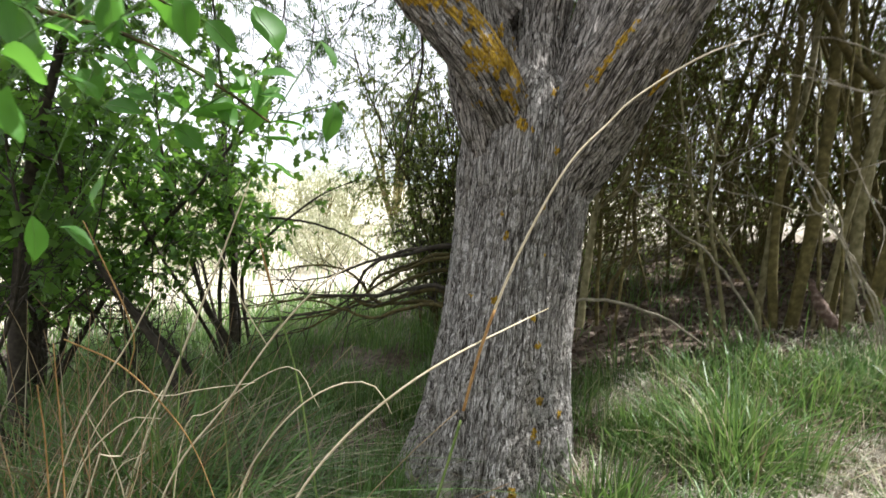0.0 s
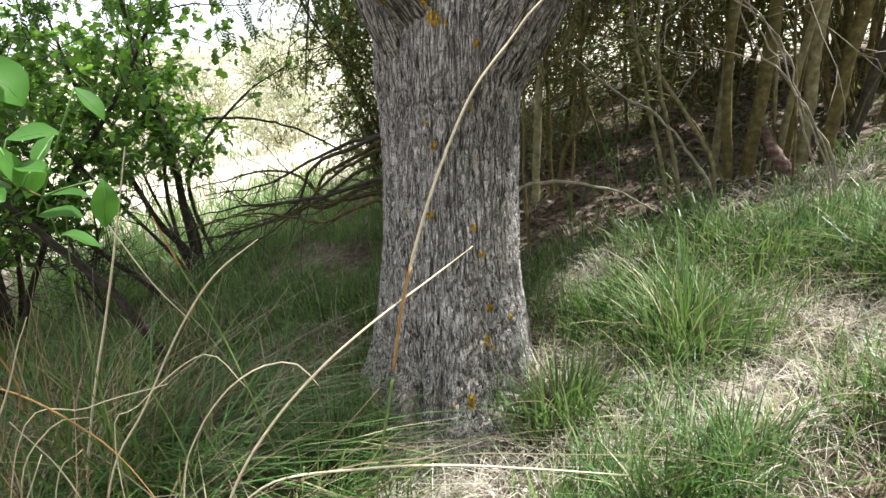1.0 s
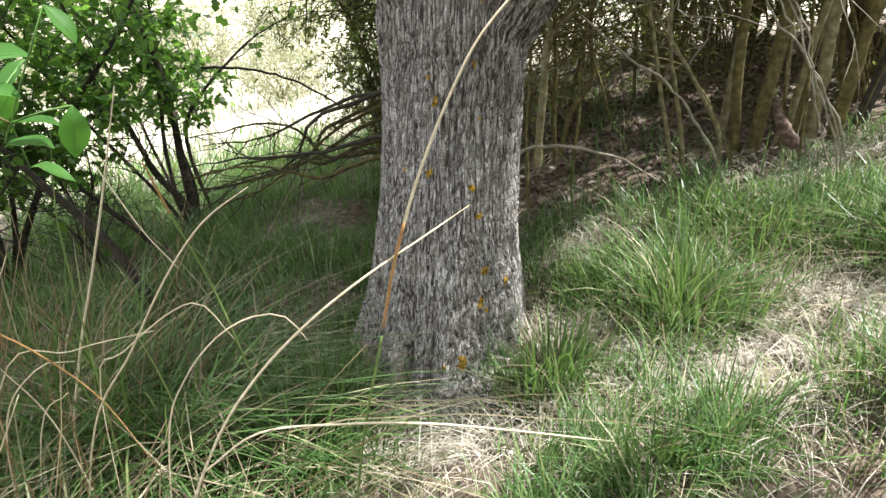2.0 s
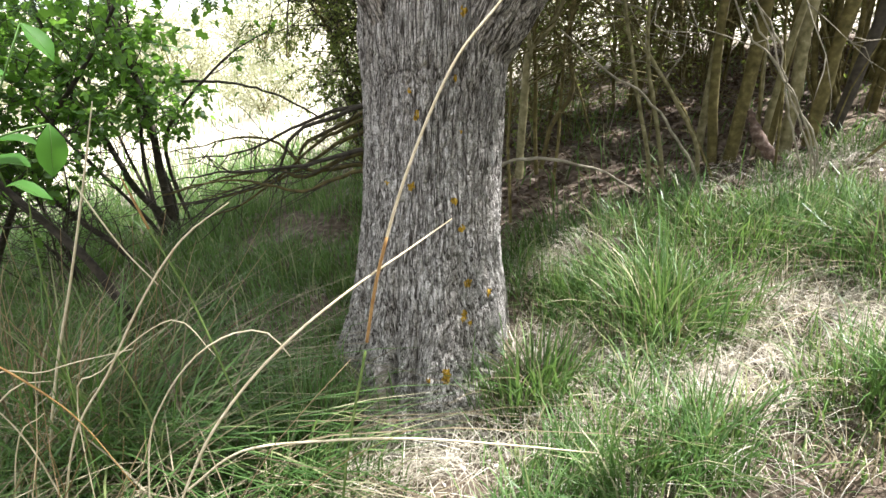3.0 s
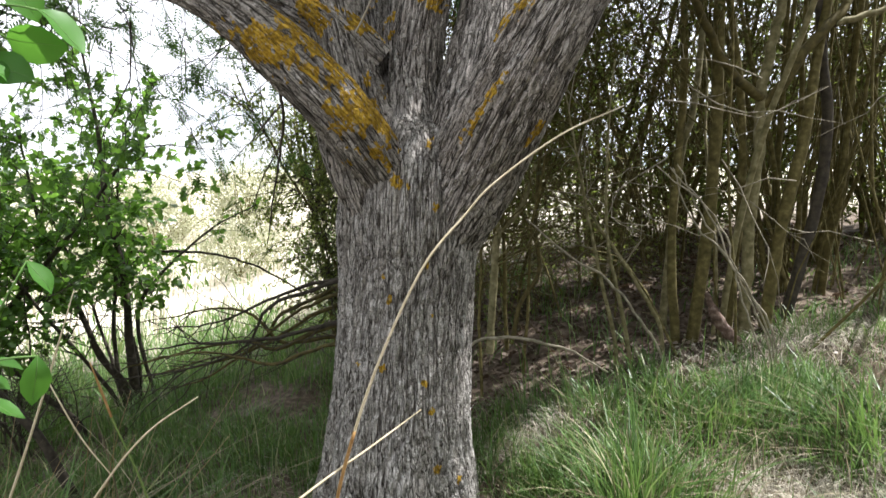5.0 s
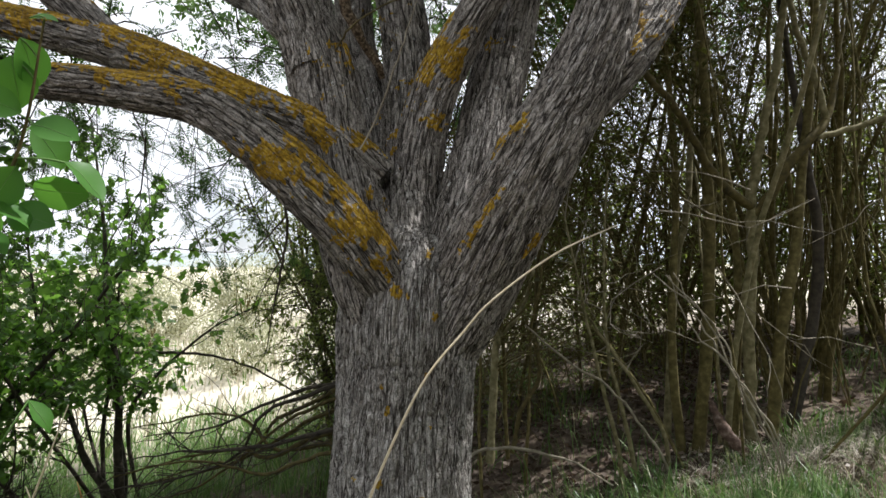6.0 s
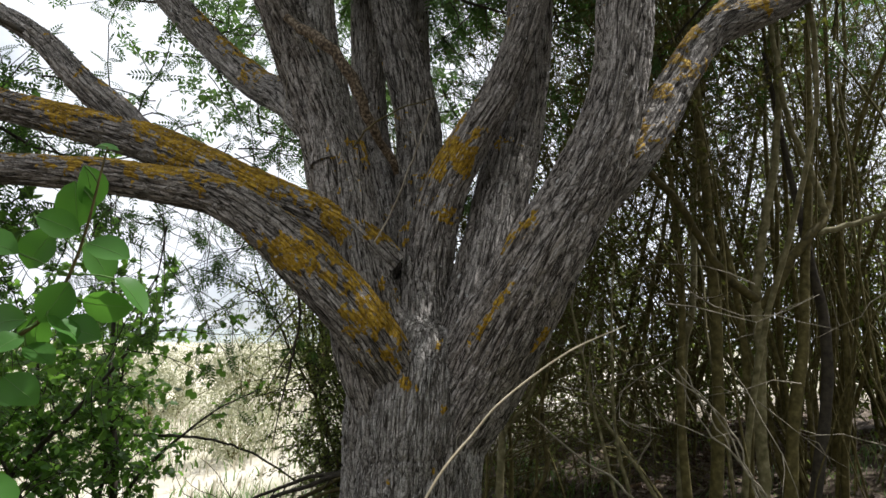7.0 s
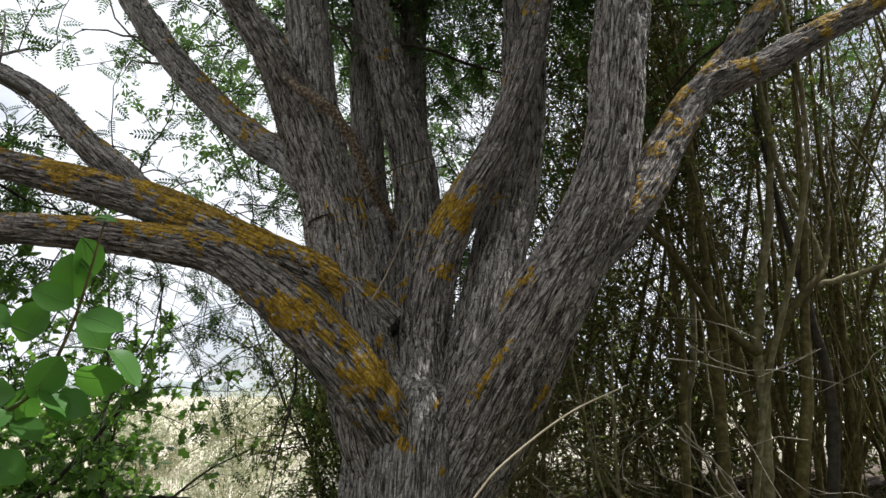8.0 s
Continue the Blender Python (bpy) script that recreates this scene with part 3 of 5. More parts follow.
def tubes(P, R, k=3):
    """Many thin sticks at once: places (n, m, 3) and radii (n, m)."""
    n, m, _ = P.shape
    T = unit(np.gradient(P, axis=1))
    ref = np.eye(3)[np.argmin(np.abs(T.mean(1)), 1)]
    N = unit(np.cross(T, ref[:, None]))
    B = np.cross(T, N)
    th = np.arange(k) * 2 * np.pi / k
    V = P[:, :, None] + R[:, :, None, None] * (np.cos(th)[:, None] * N[:, :, None] + np.sin(th)[:, None] * B[:, :, None])
    return V.reshape(-1, 3), [(ring_faces(m, k)[None] + (np.arange(n) * m * k)[:, None, None]).reshape(-1, 4)]


def taper(lo, hi, n, m):
    """Radii (n, m) from lo at the foot to hi at the tip."""
    t = np.linspace(0, 1, m)[None]
    return (np.asarray(lo) * np.ones(n))[:, None] * (1 - t) + hi * t


def alongs(P, c, lo=0.15):
    """c random places on each of many lines, with the directions there."""
    n, m, _ = P.shape
    t = rng.uniform(lo, 1, (n, c)) * (m - 1)
    i = np.minimum(t.astype(int), m - 2)
    r = np.arange(n)[:, None]
    a, b = P[r, i], P[r, i + 1]
    return (a + (t - i)[..., None] * (b - a)).reshape(-1, 3), unit(b - a).reshape(-1, 3)


def free(P, sun=True):
    """Which of many lines keep out of the open space and of the sun's shafts."""
    flat = P.reshape(-1, 3)
    bad = clear_view(flat)
    if sun:
        bad = bad | in_sunshaft(flat)
    return ~bad.reshape(P.shape[:2]).any(1)


GROUND_GAPS = [((1.35, 2.0, 0.3), 0.50), ((1.75, 1.9, 0.3), 0.40), ((0.95, 1.65, 0.1), 0.30), ((0.2, 1.75, 0.0), 0.20), ((0.57, 2.42, 0.55), 0.12), ((0.57, 2.42, 0.9), 0.10), ((2.6, 3.0, 0.6), 0.45), ((0.08, 2.3, 1.85), 0.07), ((1.9, 3.1, 0.7), 0.25),
               ((2.3, 3.3, 0.9), 0.25), ((1.35, 3.5, 0.45), 0.2), ((-0.25, 1.9, 0.1), 0.2), ((1.0, 2.8, 0.25), 0.2), ((1.2, 2.18, 0.4), 0.44), ((0.82, 2.35, 0.1), 0.17), ((1.5, 2.6, 0.4), 0.2)]
THICKET_GAPS = [((1.7, 4.3, 0.6), 0.14), ((2.3, 4.6, 0.8), 0.14), ((3.1, 3.5, 0.9), 0.3), ((2.25, 2.85, 0.55), 0.32), ((2.05, 3.25, 1.6), 0.16), ((1.6, 4.2, 1.3), 0.18), ((2.6, 3.6, 1.9), 0.16), ((-0.6, 1.95, 0.1), 0.09), ((-0.35, 1.7, 0.1), 0.14), ((-0.75, 2.35, 0.0), 0.08),
                ((2.9, 2.7, 0.7), 0.3), ((0.8, 3.6, 0.4), 0.15), ((0.45, 1.55, 0.0), 0.22), ((2.05, 2.2, 0.4), 0.2), ((2.2, 5.6, 0.9), 0.35), ((3.0, 4.2, 0.8), 0.3)]
GAPS = GROUND_GAPS + THICKET_GAPS


def in_sunshaft(P):
    """Where open gaps between the leaves let the sun through to the ground."""
    P, hit = np.atleast_2d(P), False
    s = np.array(SUN_TO)
    for foot_at, wide in GAPS:
        d = P - foot_at
        k = d @ s
        hit = hit | ((np.linalg.norm(d - k[:, None] * s, axis=1) < wide) & (k > 0.5))
    return hit


def clear_view(P):
    """Nothing grows in the open space where one walks before the tree."""
    return (P[:, 1] < 2.05) & (np.abs(P[:, 0] - 0.25) < 1.15 + 0.35 * P[:, 1]) & (P[:, 2] < 3.3)


crown, twigs = Heap(), Heap()
for key, (rows, _) in LIMB_ROWS.items():
    S = spline(rows, 0.1)[:, :3]
    left = key in ("lower_left_limb", "upper_left_limb", "left_fork", "left_rear_limb")
    count = {"lower_left_limb": 12, "upper_left_limb": 10, "left_fork": 6, "left_rear_limb": 10, "back_stem": 14, "far_stem": 14, "centre_stem": 10}.get(key, 9)
    spots, ways = along(S, count, 0.45 if left else 0.62)
    for p, w in zip(np.concatenate([spots, S[-1:].repeat(3, 0)]), np.concatenate([ways, ways[-1:].repeat(3, 0)])):
        out = unit(w * 0.8 + rng.normal(0, 0.55, 3) + (0, 0.25, 0.15))
        branch = wander(p, out, rng.uniform(0.7, 1.5), 7, 0.16, 0.01)
        before = (branch[:, 1] < 2.75) & (np.abs(branch[:, 0] - 0.1) < 1.3) & (branch[:, 2] < 3.4)
        if before.any() or clear_view(branch[-1:])[0] or in_sunshaft(branch[3:]).any():
            continue
        twigs.add(*tube(branch, np.linspace(0.011, 0.004, len(branch)), 5))
        for q, d in zip(*along(branch, 8, 0.2)):
            spray = wander(q, d * 0.6 + rng.normal(0, 0.6, 3) + (0, 0, -0.05), rng.uniform(0.3, 0.75), 6, 0.14, 0.05)
            if clear_view(spray).any() or in_sunshaft(spray).any() or (q[0] < -0.8 and q[2] > 2.75 and rng.uniform() < 0.85):
                continue
            twigs.add(*tube(spray, np.linspace(0.0045, 0.0015, len(spray)), 3))
            at, dw = along(spray, 9, 0.1)
            keep = ~in_sunshaft(at)
            if left:
                keep &= rng.uniform(0, 1, len(keep)) < 0.95
            scatter(crown, PINNA, at[keep], dw[keep] * 0.5 + rng.normal(0, 0.6, (keep.sum(), 3)) + (0, 0, -0.12), rng.uniform(0.12, 0.18, keep.sum()))
# leafy twigs that droop below the left limbs
for i in range(56):
    p = np.array([rng.uniform(-2.6, -0.35), rng.uniform(2.5, 4.4), rng.uniform(1.8, 2.55)])
    spray = wander(p, (rng.normal(0, 0.6), rng.normal(0, 0.5), -0.25), rng.uniform(0.5, 1.0), 8, 0.16, 0.06)
    twigs.add(*tube(spray, np.linspace(0.004, 0.0012, len(spray)), 3))
    for q, d in zip(*along(spray, 3, 0.2)):
        s = wander(q, d + rng.normal(0, 0.5, 3), rng.uniform(0.15, 0.35), 4, 0.15, 0.04)
        twigs.add(*tube(s, np.linspace(0.0022, 0.001, len(s)), 3))
        at, dw = along(s, 4, 0.3)
        scatter(crown, PINNA, at, dw * 0.6 + rng.normal(0, 0.5, (4, 3)), rng.uniform(0.08, 0.13, 4))
# the crown behind the stems, dark against the sky, and loose sprays under the left limbs
for count, x, y, z, size in ((210, (-0.9, 1.2), (3.4, 5.2), (2.3, 4.6), (0.10, 0.16)), (20, (-2.2, -0.5), (2.9, 4.6), (2.0, 2.6), (0.08, 0.13)), (34, (-2.4, -1.0), (2.9, 4.2), (2.3, 3.0), (0.10, 0.15))):
    p = np.stack([rng.uniform(*x, count), rng.uniform(*y, count), rng.uniform(*z, count)], -1)
    P = wanders(p, rng.normal(0, 1, (count, 3)) * (1, 0.6, 0.5), rng.uniform(0.35, 0.8, count), 6, 0.2, 0.05)
    P = P[free(P)]
    twigs.add(*tubes(P, taper(0.006, 0.0015, len(P), 7)))
    at, dw = alongs(P, 11, 0.1)
    scatter(crown, PINNA, at, dw * 0.5 + rng.normal(0, 0.6, at.shape) + (0, 0, -0.1), rng.uniform(*size, len(at)))
# the high crown; its sprays over the path are unseen, added to shade the trunk
for i in range(1300):
    # every ninth spray is added to block the sun from the centre right stem
    p = np.array([rng.uniform(-2.6, 6.0), rng.uniform(-1.8, 8.0), rng.uniform(3.9, 6.5)]) if i % 9 else np.array([rng.uniform(0.9, 2.6), rng.uniform(2.3, 3.5), rng.uniform(3.9, 5.0)])
    if vnoise(p[None] * 0.9, 77)[0] < 0.36 or p[0] < (-0.40 * p[1] + 0.3 if p[1] > 1.2 else -1.4) or (p[1] > 4.5 and p[0] > 0.3 and i % 4 == 1):
        continue
    spray = wander(p, rng.normal(0, 1, 3) * (1, 1, 0.4), rng.uniform(0.6, 1.2), 6, 0.2, 0.04)
    if in_sunshaft(spray).mean() > 0.3:
        continue
    twigs.add(*tube(spray, np.linspace(0.008, 0.002, len(spray)), 3))
    at, dw = along(spray, 20, 0.05)
    keep = ~in_sunshaft(at)
    scatter(crown, PINNA if at[0][1] < 5.2 else COARSE, at[keep] + rng.normal(0, 0.06, (keep.sum(), 3)), dw[keep] * 0.4 + rng.normal(0, 0.6, (keep.sum(), 3)), rng.uniform(0.13, 0.20, keep.sum()))
tagged(part("brushwood", twigs.mesh("brushwood", DARK_STEM), tree, "dark leafy twigs"), kind="stuff")
tagged(part("crown", crown.mesh("crown", PINNATE), tree, "green pinnate leaves with narrow leaflets"), kind="stuff")
# a broken dead branch that hangs across the left stem
dead = thing("dead_branch", (0.23, 2.33, 2.26), "broken dead branch hanging against the forked stems", "branch")
S = spline([(-0.22, 2.36, 2.80, 0.016), (-0.12, 2.33, 2.73, 0.022), (0.0, 2.31, 2.62, 0.023), (0.10, 2.36, 2.44, 0.021), (0.23, 2.48, 2.24, 0.014)], 0.04)
part("branch", mesh_np("branch", *tube(S[:, :3] + rng.normal(0, 0.004, (len(S), 3)), S[:, 3] * (1 + rng.normal(0, 0.08, len(S))), 12), DEAD_BARK), dead)


# ---- shrubs ----
def shrub(name, place, label, stems, leaf, leaf_mat, stem_mat, twig_mat, group="", leaf_size=(0.03, 0.05), twig_n=9, leaf_n=8, leaf_from=0.4,
          droop=0.02, twig_len=(0.3, 0.7), twig_droop=0.03, rises=0.3, shoots=0, drawn=()):
    """A many-stemmed shrub: (height, radius, heading, lean) for each stem, and drawn stems (rows of x, y, z, r and a material)."""
    x, y = place
    z = float(gz(x, y))
    ob = thing(name, (x, y, z), label, "shrub", group)
    tw, lv = Heap(), Heap()
    if shoots:
        start = np.array([x, y, z - 0.02]) + rng.normal(0, 0.28, (shoots, 3)) * (1, 1, 0)
        P = wanders(start, rng.normal(0, 0.2, (shoots, 3)) * (1, 1, 0) + (0, 0, 1), rng.uniform(1.6, 4.4, shoots), 10, 0.09, 0)
        P = P[free(P, False)]
        tw.add(*tubes(P, taper(rng.uniform(0.005, 0.011, len(P)), 0.003, len(P), 11), 4))
    lines, radii, mats = [], [], []
    if stems:
        height, r, heading, tip = np.array(stems, float).T
        a = np.radians(heading)
        way = np.stack([np.cos(a), np.sin(a), 0 * a], -1)
        start = np.array([x, y, 0]) + way * rng.uniform(0.02, 0.16, len(a))[:, None]
        start[:, 2] = gz(start[:, 0], start[:, 1]) - 0.03
        P = wanders(start, way * tip[:, None] + (0, 0, 1), height, 14, 0.075, droop)
        lines, radii, mats = list(P), list(r[:, None] * np.linspace(1, 0.35, 15)[None]), [stem_mat] * len(r)
    for rows, mat in drawn:
        S = spline(rows, 0.02)
        S = S[np.linspace(0, len(S) - 1, 24).astype(int)]
        S[:, :3] += np.cumsum(rng.normal(0, 0.0025, (24, 3)), 0)
        part("stem", mesh_np("stem", *tube(S[:, :3], S[:, 3] * (1 + rng.normal(0, 0.05, 24)), 9), mat), ob)
        lines.append(S[np.linspace(0, 23, 15).astype(int), :3]), radii.append(S[np.linspace(0, 23, 15).astype(int), 3]), mats.append(None)
    for P, R, mat in zip(lines, radii, mats):
        if mat is not None:
            part("stem", mesh_np("stem", *tube(P, R * (1 + rng.normal(0, 0.05, 15)), 7), mat), ob)
    P = np.stack(lines)
    at, dw = alongs(P, twig_n, rises)
    thick = np.minimum(0.006, np.repeat([R[0] for R in radii], twig_n) * 0.4)
    T = wanders(at, dw * 0.7 + rng.normal(0, 0.6, at.shape), rng.uniform(*twig_len, len(at)), 6, 0.18, twig_droop)
    keep = free(T)
    T, thick = T[keep], thick[keep]
    if len(T):
        tw.add(*tubes(T, taper(thick, 0.0015, len(T), 7)))
        at, dw = alongs(T, 3, 0.2)
        U = wanders(at, dw * 0.6 + rng.normal(0, 0.6, at.shape), rng.uniform(0.12, 0.35, len(at)), 4, 0.2, twig_droop)
        tw.add(*tubes(U, taper(0.0025, 0.001, len(U), 5)))
        U = U[U[:, 0, 2] - z > leaf_from]
        if leaf is not None and len(U):
            at, dw = alongs(U, leaf_n, 0.0)
            keep = ~in_sunshaft(at)
            scatter(lv, leaf, at[keep], dw[keep] * 0.4 + rng.normal(0, 0.6, (keep.sum(), 3)), rng.uniform(*leaf_size, keep.sum()))
    tagged(part("brushwood", tw.mesh("brushwood", twig_mat), ob), kind="stuff")
    if lv.n:
        tagged(part("foliage", lv.mesh("foliage", leaf_mat), ob), kind="stuff")
    return ob


def fan(n, height, r, spread, centre=None, wide=360):
    """n stems with heights and radii near the given ones, fanning out."""
    out = []
    for i in range(n):
        heading = (rng.uniform(0, 360) if centre is None else centre + rng.uniform(-wide / 2, wide / 2))
        out.append((height * rng.uniform(0.75, 1.15), r * rng.uniform(0.55, 1.3), heading, rng.uniform(0.02, spread)))
    return out


# the coppiced thicket on the bank
THICKET = "thicket on the bank"
CLUMP = [([(1.88, 3.35, 0.45, .026), (1.84, 3.35, 0.96, .025), (1.83, 3.35, 1.36, .023), (1.86, 3.35, 1.82, .021), (1.84, 3.38, 2.6, .017), (1.72, 3.45, 4.3, .008)], STEM),
         ([(1.94, 3.30, 0.45, .036), (2.00, 3.30, 1.07, .034), (2.02, 3.30, 1.59, .032), (2.01, 3.30, 2.04, .029), (1.99, 3.30, 2.67, .024), (1.9, 3.35, 4.4, .010)], STEM),
         ([(2.20, 3.38, 0.50, .026), (2.22, 3.38, 0.95, .025), (2.24, 3.38, 1.30, .023), (2.20, 3.38, 1.9, .020), (2.05, 3.42, 2.8, .015), (1.9, 3.5, 4.2, .008)], STEM),
         ([(2.34, 3.25, 0.60, .036), (2.40, 3.25, 1.20, .034), (2.48, 3.25, 1.58, .032), (2.54, 3.27, 1.95, .028), (2.7, 3.35, 2.8, .022), (2.9, 3.5, 4.3, .010)], STEM),
         ([(2.55, 3.38, 0.60, .034), (2.67, 3.36, 1.15, .031), (2.71, 3.35, 1.49, .030), (2.69, 3.33, 1.80, .028), (2.62, 3.32, 2.2, .022), (2.5, 3.4, 3.4, .012)], DARK_STEM),
         ([(1.97, 3.70, 0.45, .024), (2.00, 3.70, 1.02, .023), (2.05, 3.70, 1.56, .021), (2.11, 3.70, 1.87, .020), (2.2, 3.75, 2.9, .015), (2.3, 3.8, 4.3, .008)], PALE_STEM)]
shrub("coppice_shrub", (2.1, 3.35), "tall coppiced shrub of stout olive and grey stems", fan(2, 4.4, 0.015, 0.25), KITE, DARK_LEAF, PALE_STEM, STEM, THICKET, (0.025, 0.05), 30, 8, 1.5, 0.0,
      (0.35, 1.0), 0.02, 0.30, 8, CLUMP)
shrub("coppice_shrub", (0.95, 3.6), "small grey coppiced shrub with a forked stem", fan(2, 3.2, 0.010, 0.2), KITE, DARK_LEAF, STEM, STEM, THICKET, (0.025, 0.05), 14, 8, 1.2, 0.0, (0.3, 0.8), 0.02, 0.35, 0,
      [([(0.86, 3.6, 0.40, .024), (0.89, 3.6, 0.97, .022), (0.92, 3.6, 1.12, .020), (1.03, 3.6, 1.24, .014), (1.12, 3.62, 1.5, .009)], PALE_STEM), ([(0.91, 3.6, 1.08, .014), (0.90, 3.6, 1.3, .012), (0.94, 3.62, 1.9, .008), (0.95, 3.7, 2.8, .005)], PALE_STEM),
       ([(0.98, 3.65, 0.40, .013), (0.97, 3.65, 0.9, .012), (0.96, 3.65, 1.5, .010), (1.05, 3.7, 2.6, .006)], STEM), ([(0.99, 3.6, 0.45, .015), (1.05, 3.6, 0.70, .014), (1.15, 3.6, 0.86, .013), (1.13, 3.6, 1.2, .011), (1.2, 3.65, 2.2, .006)], MOSSY)])
shrub("coppice_shrub", (1.48, 3.15), "slender pale shrub of thin leaning sticks", [], KITE, DARK_LEAF, PALE_STEM, GREY_TWIG, THICKET, (0.02, 0.035), 5, 5, 1.2, 0.0, (0.15, 0.4), 0.02, 0.4, 0,
      [([(1.47, 3.15, 0.35, .012), (1.44, 3.15, 0.6, .011), (1.35, 3.15, 0.94, .009), (1.24, 3.15, 1.39, .007), (1.15, 3.2, 1.9, .004)], PALE_STEM), ([(1.54, 3.15, 0.35, .012), (1.47, 3.15, 0.7, .011), (1.38, 3.15, 1.06, .009), (1.36, 3.15, 1.39, .007), (1.4, 3.2, 2.0, .004)], PALE_STEM),
       ([(1.74, 3.2, 0.40, .012), (1.70, 3.2, 0.65, .011), (1.58, 3.2, 0.86, .010), (1.42, 3.25, 1.10, .008), (1.3, 3.3, 1.3, .005)], PALE_STEM)])
for (x, y), n, h, r, sp in [((2.95, 3.85), 10, 4.8, 0.019, 0.22), ((1.30, 5.0), 3, 3.6, 0.013, 0.3), ((1.95, 4.9), 4, 4.6, 0.020, 0.25), ((3.45, 4.4), 11, 4.8, 0.020, 0.3), ((2.8, 5.4), 8, 4.8, 0.02, 0.3),
                            ((3.9, 3.4), 10, 4.8, 0.02, 0.3), ((0.75, 5.6), 3, 3.4, 0.013, 0.3), ((3.3, 3.2), 8, 4.4, 0.015, 0.3)]:
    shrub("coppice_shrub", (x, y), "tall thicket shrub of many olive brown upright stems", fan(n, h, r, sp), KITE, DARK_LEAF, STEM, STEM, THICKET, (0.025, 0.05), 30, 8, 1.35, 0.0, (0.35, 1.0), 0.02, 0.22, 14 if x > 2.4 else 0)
# the hedge that closes the bank behind
for x, y in [(1.9, 7.2), (2.6, 6.6), (3.4, 6.3), (4.2, 6.0), (4.8, 5.2), (5.2, 4.2), (5.4, 2.9)]:
    shrub("hedge_shrub", (x, y), "dense leafy hedge shrub on the bank", fan(12 if x > 2.3 else 8, 2.3 if x > 2.3 else 1.7, 0.02, 0.5), KITE, HEDGE_LEAF, STEM, STEM, "hedge on the bank", (0.05, 0.085), 16, 8 if x > 2.3 else 6, 0.15, 0.01, (0.4, 0.9), 0.03, 0.05, 3)

# bramble tangle in and under the thicket
bramble, bramble_leaf, dull_leaf = Heap(), Heap(), Heap()


def tangle_of(n, x, y, z, over_ground, flat, leaves, heap):
    """n crooked shoots between the given bounds, with small leaves along them."""
    p = np.stack([rng.uniform(*x, n), rng.uniform(*y, n), rng.uniform(*z, n)], -1)
    if over_ground:
        p[:, 2] += gz(p[:, 0], p[:, 1])
    P = wanders(p, rng.normal(0, 1, (n, 3)) * (1, 0.6, flat), rng.uniform(0.6, 1.6, n), 7, 0.17, rng.uniform(0.0, 0.08, n))
    P = P[free(P)]
    bramble.add(*tubes(P, taper(rng.uniform(0.0025, 0.006, len(P)), 0.0012, len(P), 8)))
    if leaves:
        at, dw = alongs(P, leaves, 0.1)
        scatter(heap, KITE, at + rng.normal(0, 0.03, at.shape), dw * 0.4 + rng.normal(0, 0.6, at.shape), rng.uniform(0.022, 0.05, len(at)))


tangle_of(420, (1.2, 4.4), (3.5, 4.8), (1.4, 2.6), True, 1.0, 12, bramble_leaf)
tangle_of(620, (1.2, 4.4), (3.3, 4.8), (2.4, 4.7), True, 1.0, 16, dull_leaf)
tangle_of(700, (1.3, 5.0), (3.6, 6.0), (3.2, 5.4), False, 1.0, 18, dull_leaf)
tangle_of(820, (2.5, 4.8), (3.4, 5.6), (1.6, 3.9), True, 1.4, 18, dull_leaf)
tangle_of(520, (2.9, 5.6), (3.2, 5.2), (1.4, 4.6), False, 1.2, 20, dull_leaf)
tangle_of(520, (2.2, 5.2), (3.3, 5.2), (3.0, 5.6), False, 1.2, 18, dull_leaf)
tangle_of(420, (2.6, 5.2), (3.6, 5.8), (1.0, 3.4), True, 1.2, 16, bramble_leaf)
tangle_of(500, (1.6, 4.8), (3.6, 6.2), (2.2, 4.6), True, 3.0, 4, dull_leaf)
tangle_of(420, (0.5, 4.6), (4.4, 6.6), (0.5, 2.3), True, 0.5, 0, None)
tangle_of(260, (0.5, 4.6), (4.4, 6.4), (0.6, 2.3), True, 0.5, 9, bramble_leaf)
tangle_of(420, (0.7, 2.6), (4.2, 6.2), (0.25, 1.5), True, 0.5, 12, bramble_leaf)
tangle_of(420, (0.7, 3.0), (4.0, 6.2), (0.2, 1.8), True, 0.4, 0, None)
tangle_of(330, (0.6, 2.1), (4.0, 5.8), (0.6, 2.4), True, 0.7, 12, bramble_leaf)
tagged(new("bramble", bramble.mesh("bramble", STEM)), "brown tangle of bare bramble shoots", "bramble", kind="stuff")
tagged(new("bramble_leaves", bramble_leaf.mesh("bramble_leaves", OLIVE_LEAF)), "dull small leaves scattered through the tangle", "leaves", kind="stuff")
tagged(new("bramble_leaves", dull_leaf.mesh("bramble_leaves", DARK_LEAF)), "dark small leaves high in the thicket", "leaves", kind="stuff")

# unseen trees added behind the path, to cut the sky light on the trunk
for x, y in [(-4.5, -2.5), (-2.4, -3.6), (0.0, -4.0), (2.4, -3.6), (4.6, -2.4), (5.6, 0.2)]:
    shrub("hedge_shrub", (x, y), "unseen tall dense hedge tree added along the path to block sky light", fan(9, 5.6, 0.05, 0.4), KITE, DARK_LEAF, STEM, STEM, "hedge along the path", (0.16, 0.24), 20, 7, 0.3, 0.0, (0.6, 1.3), 0.03, 0.05)

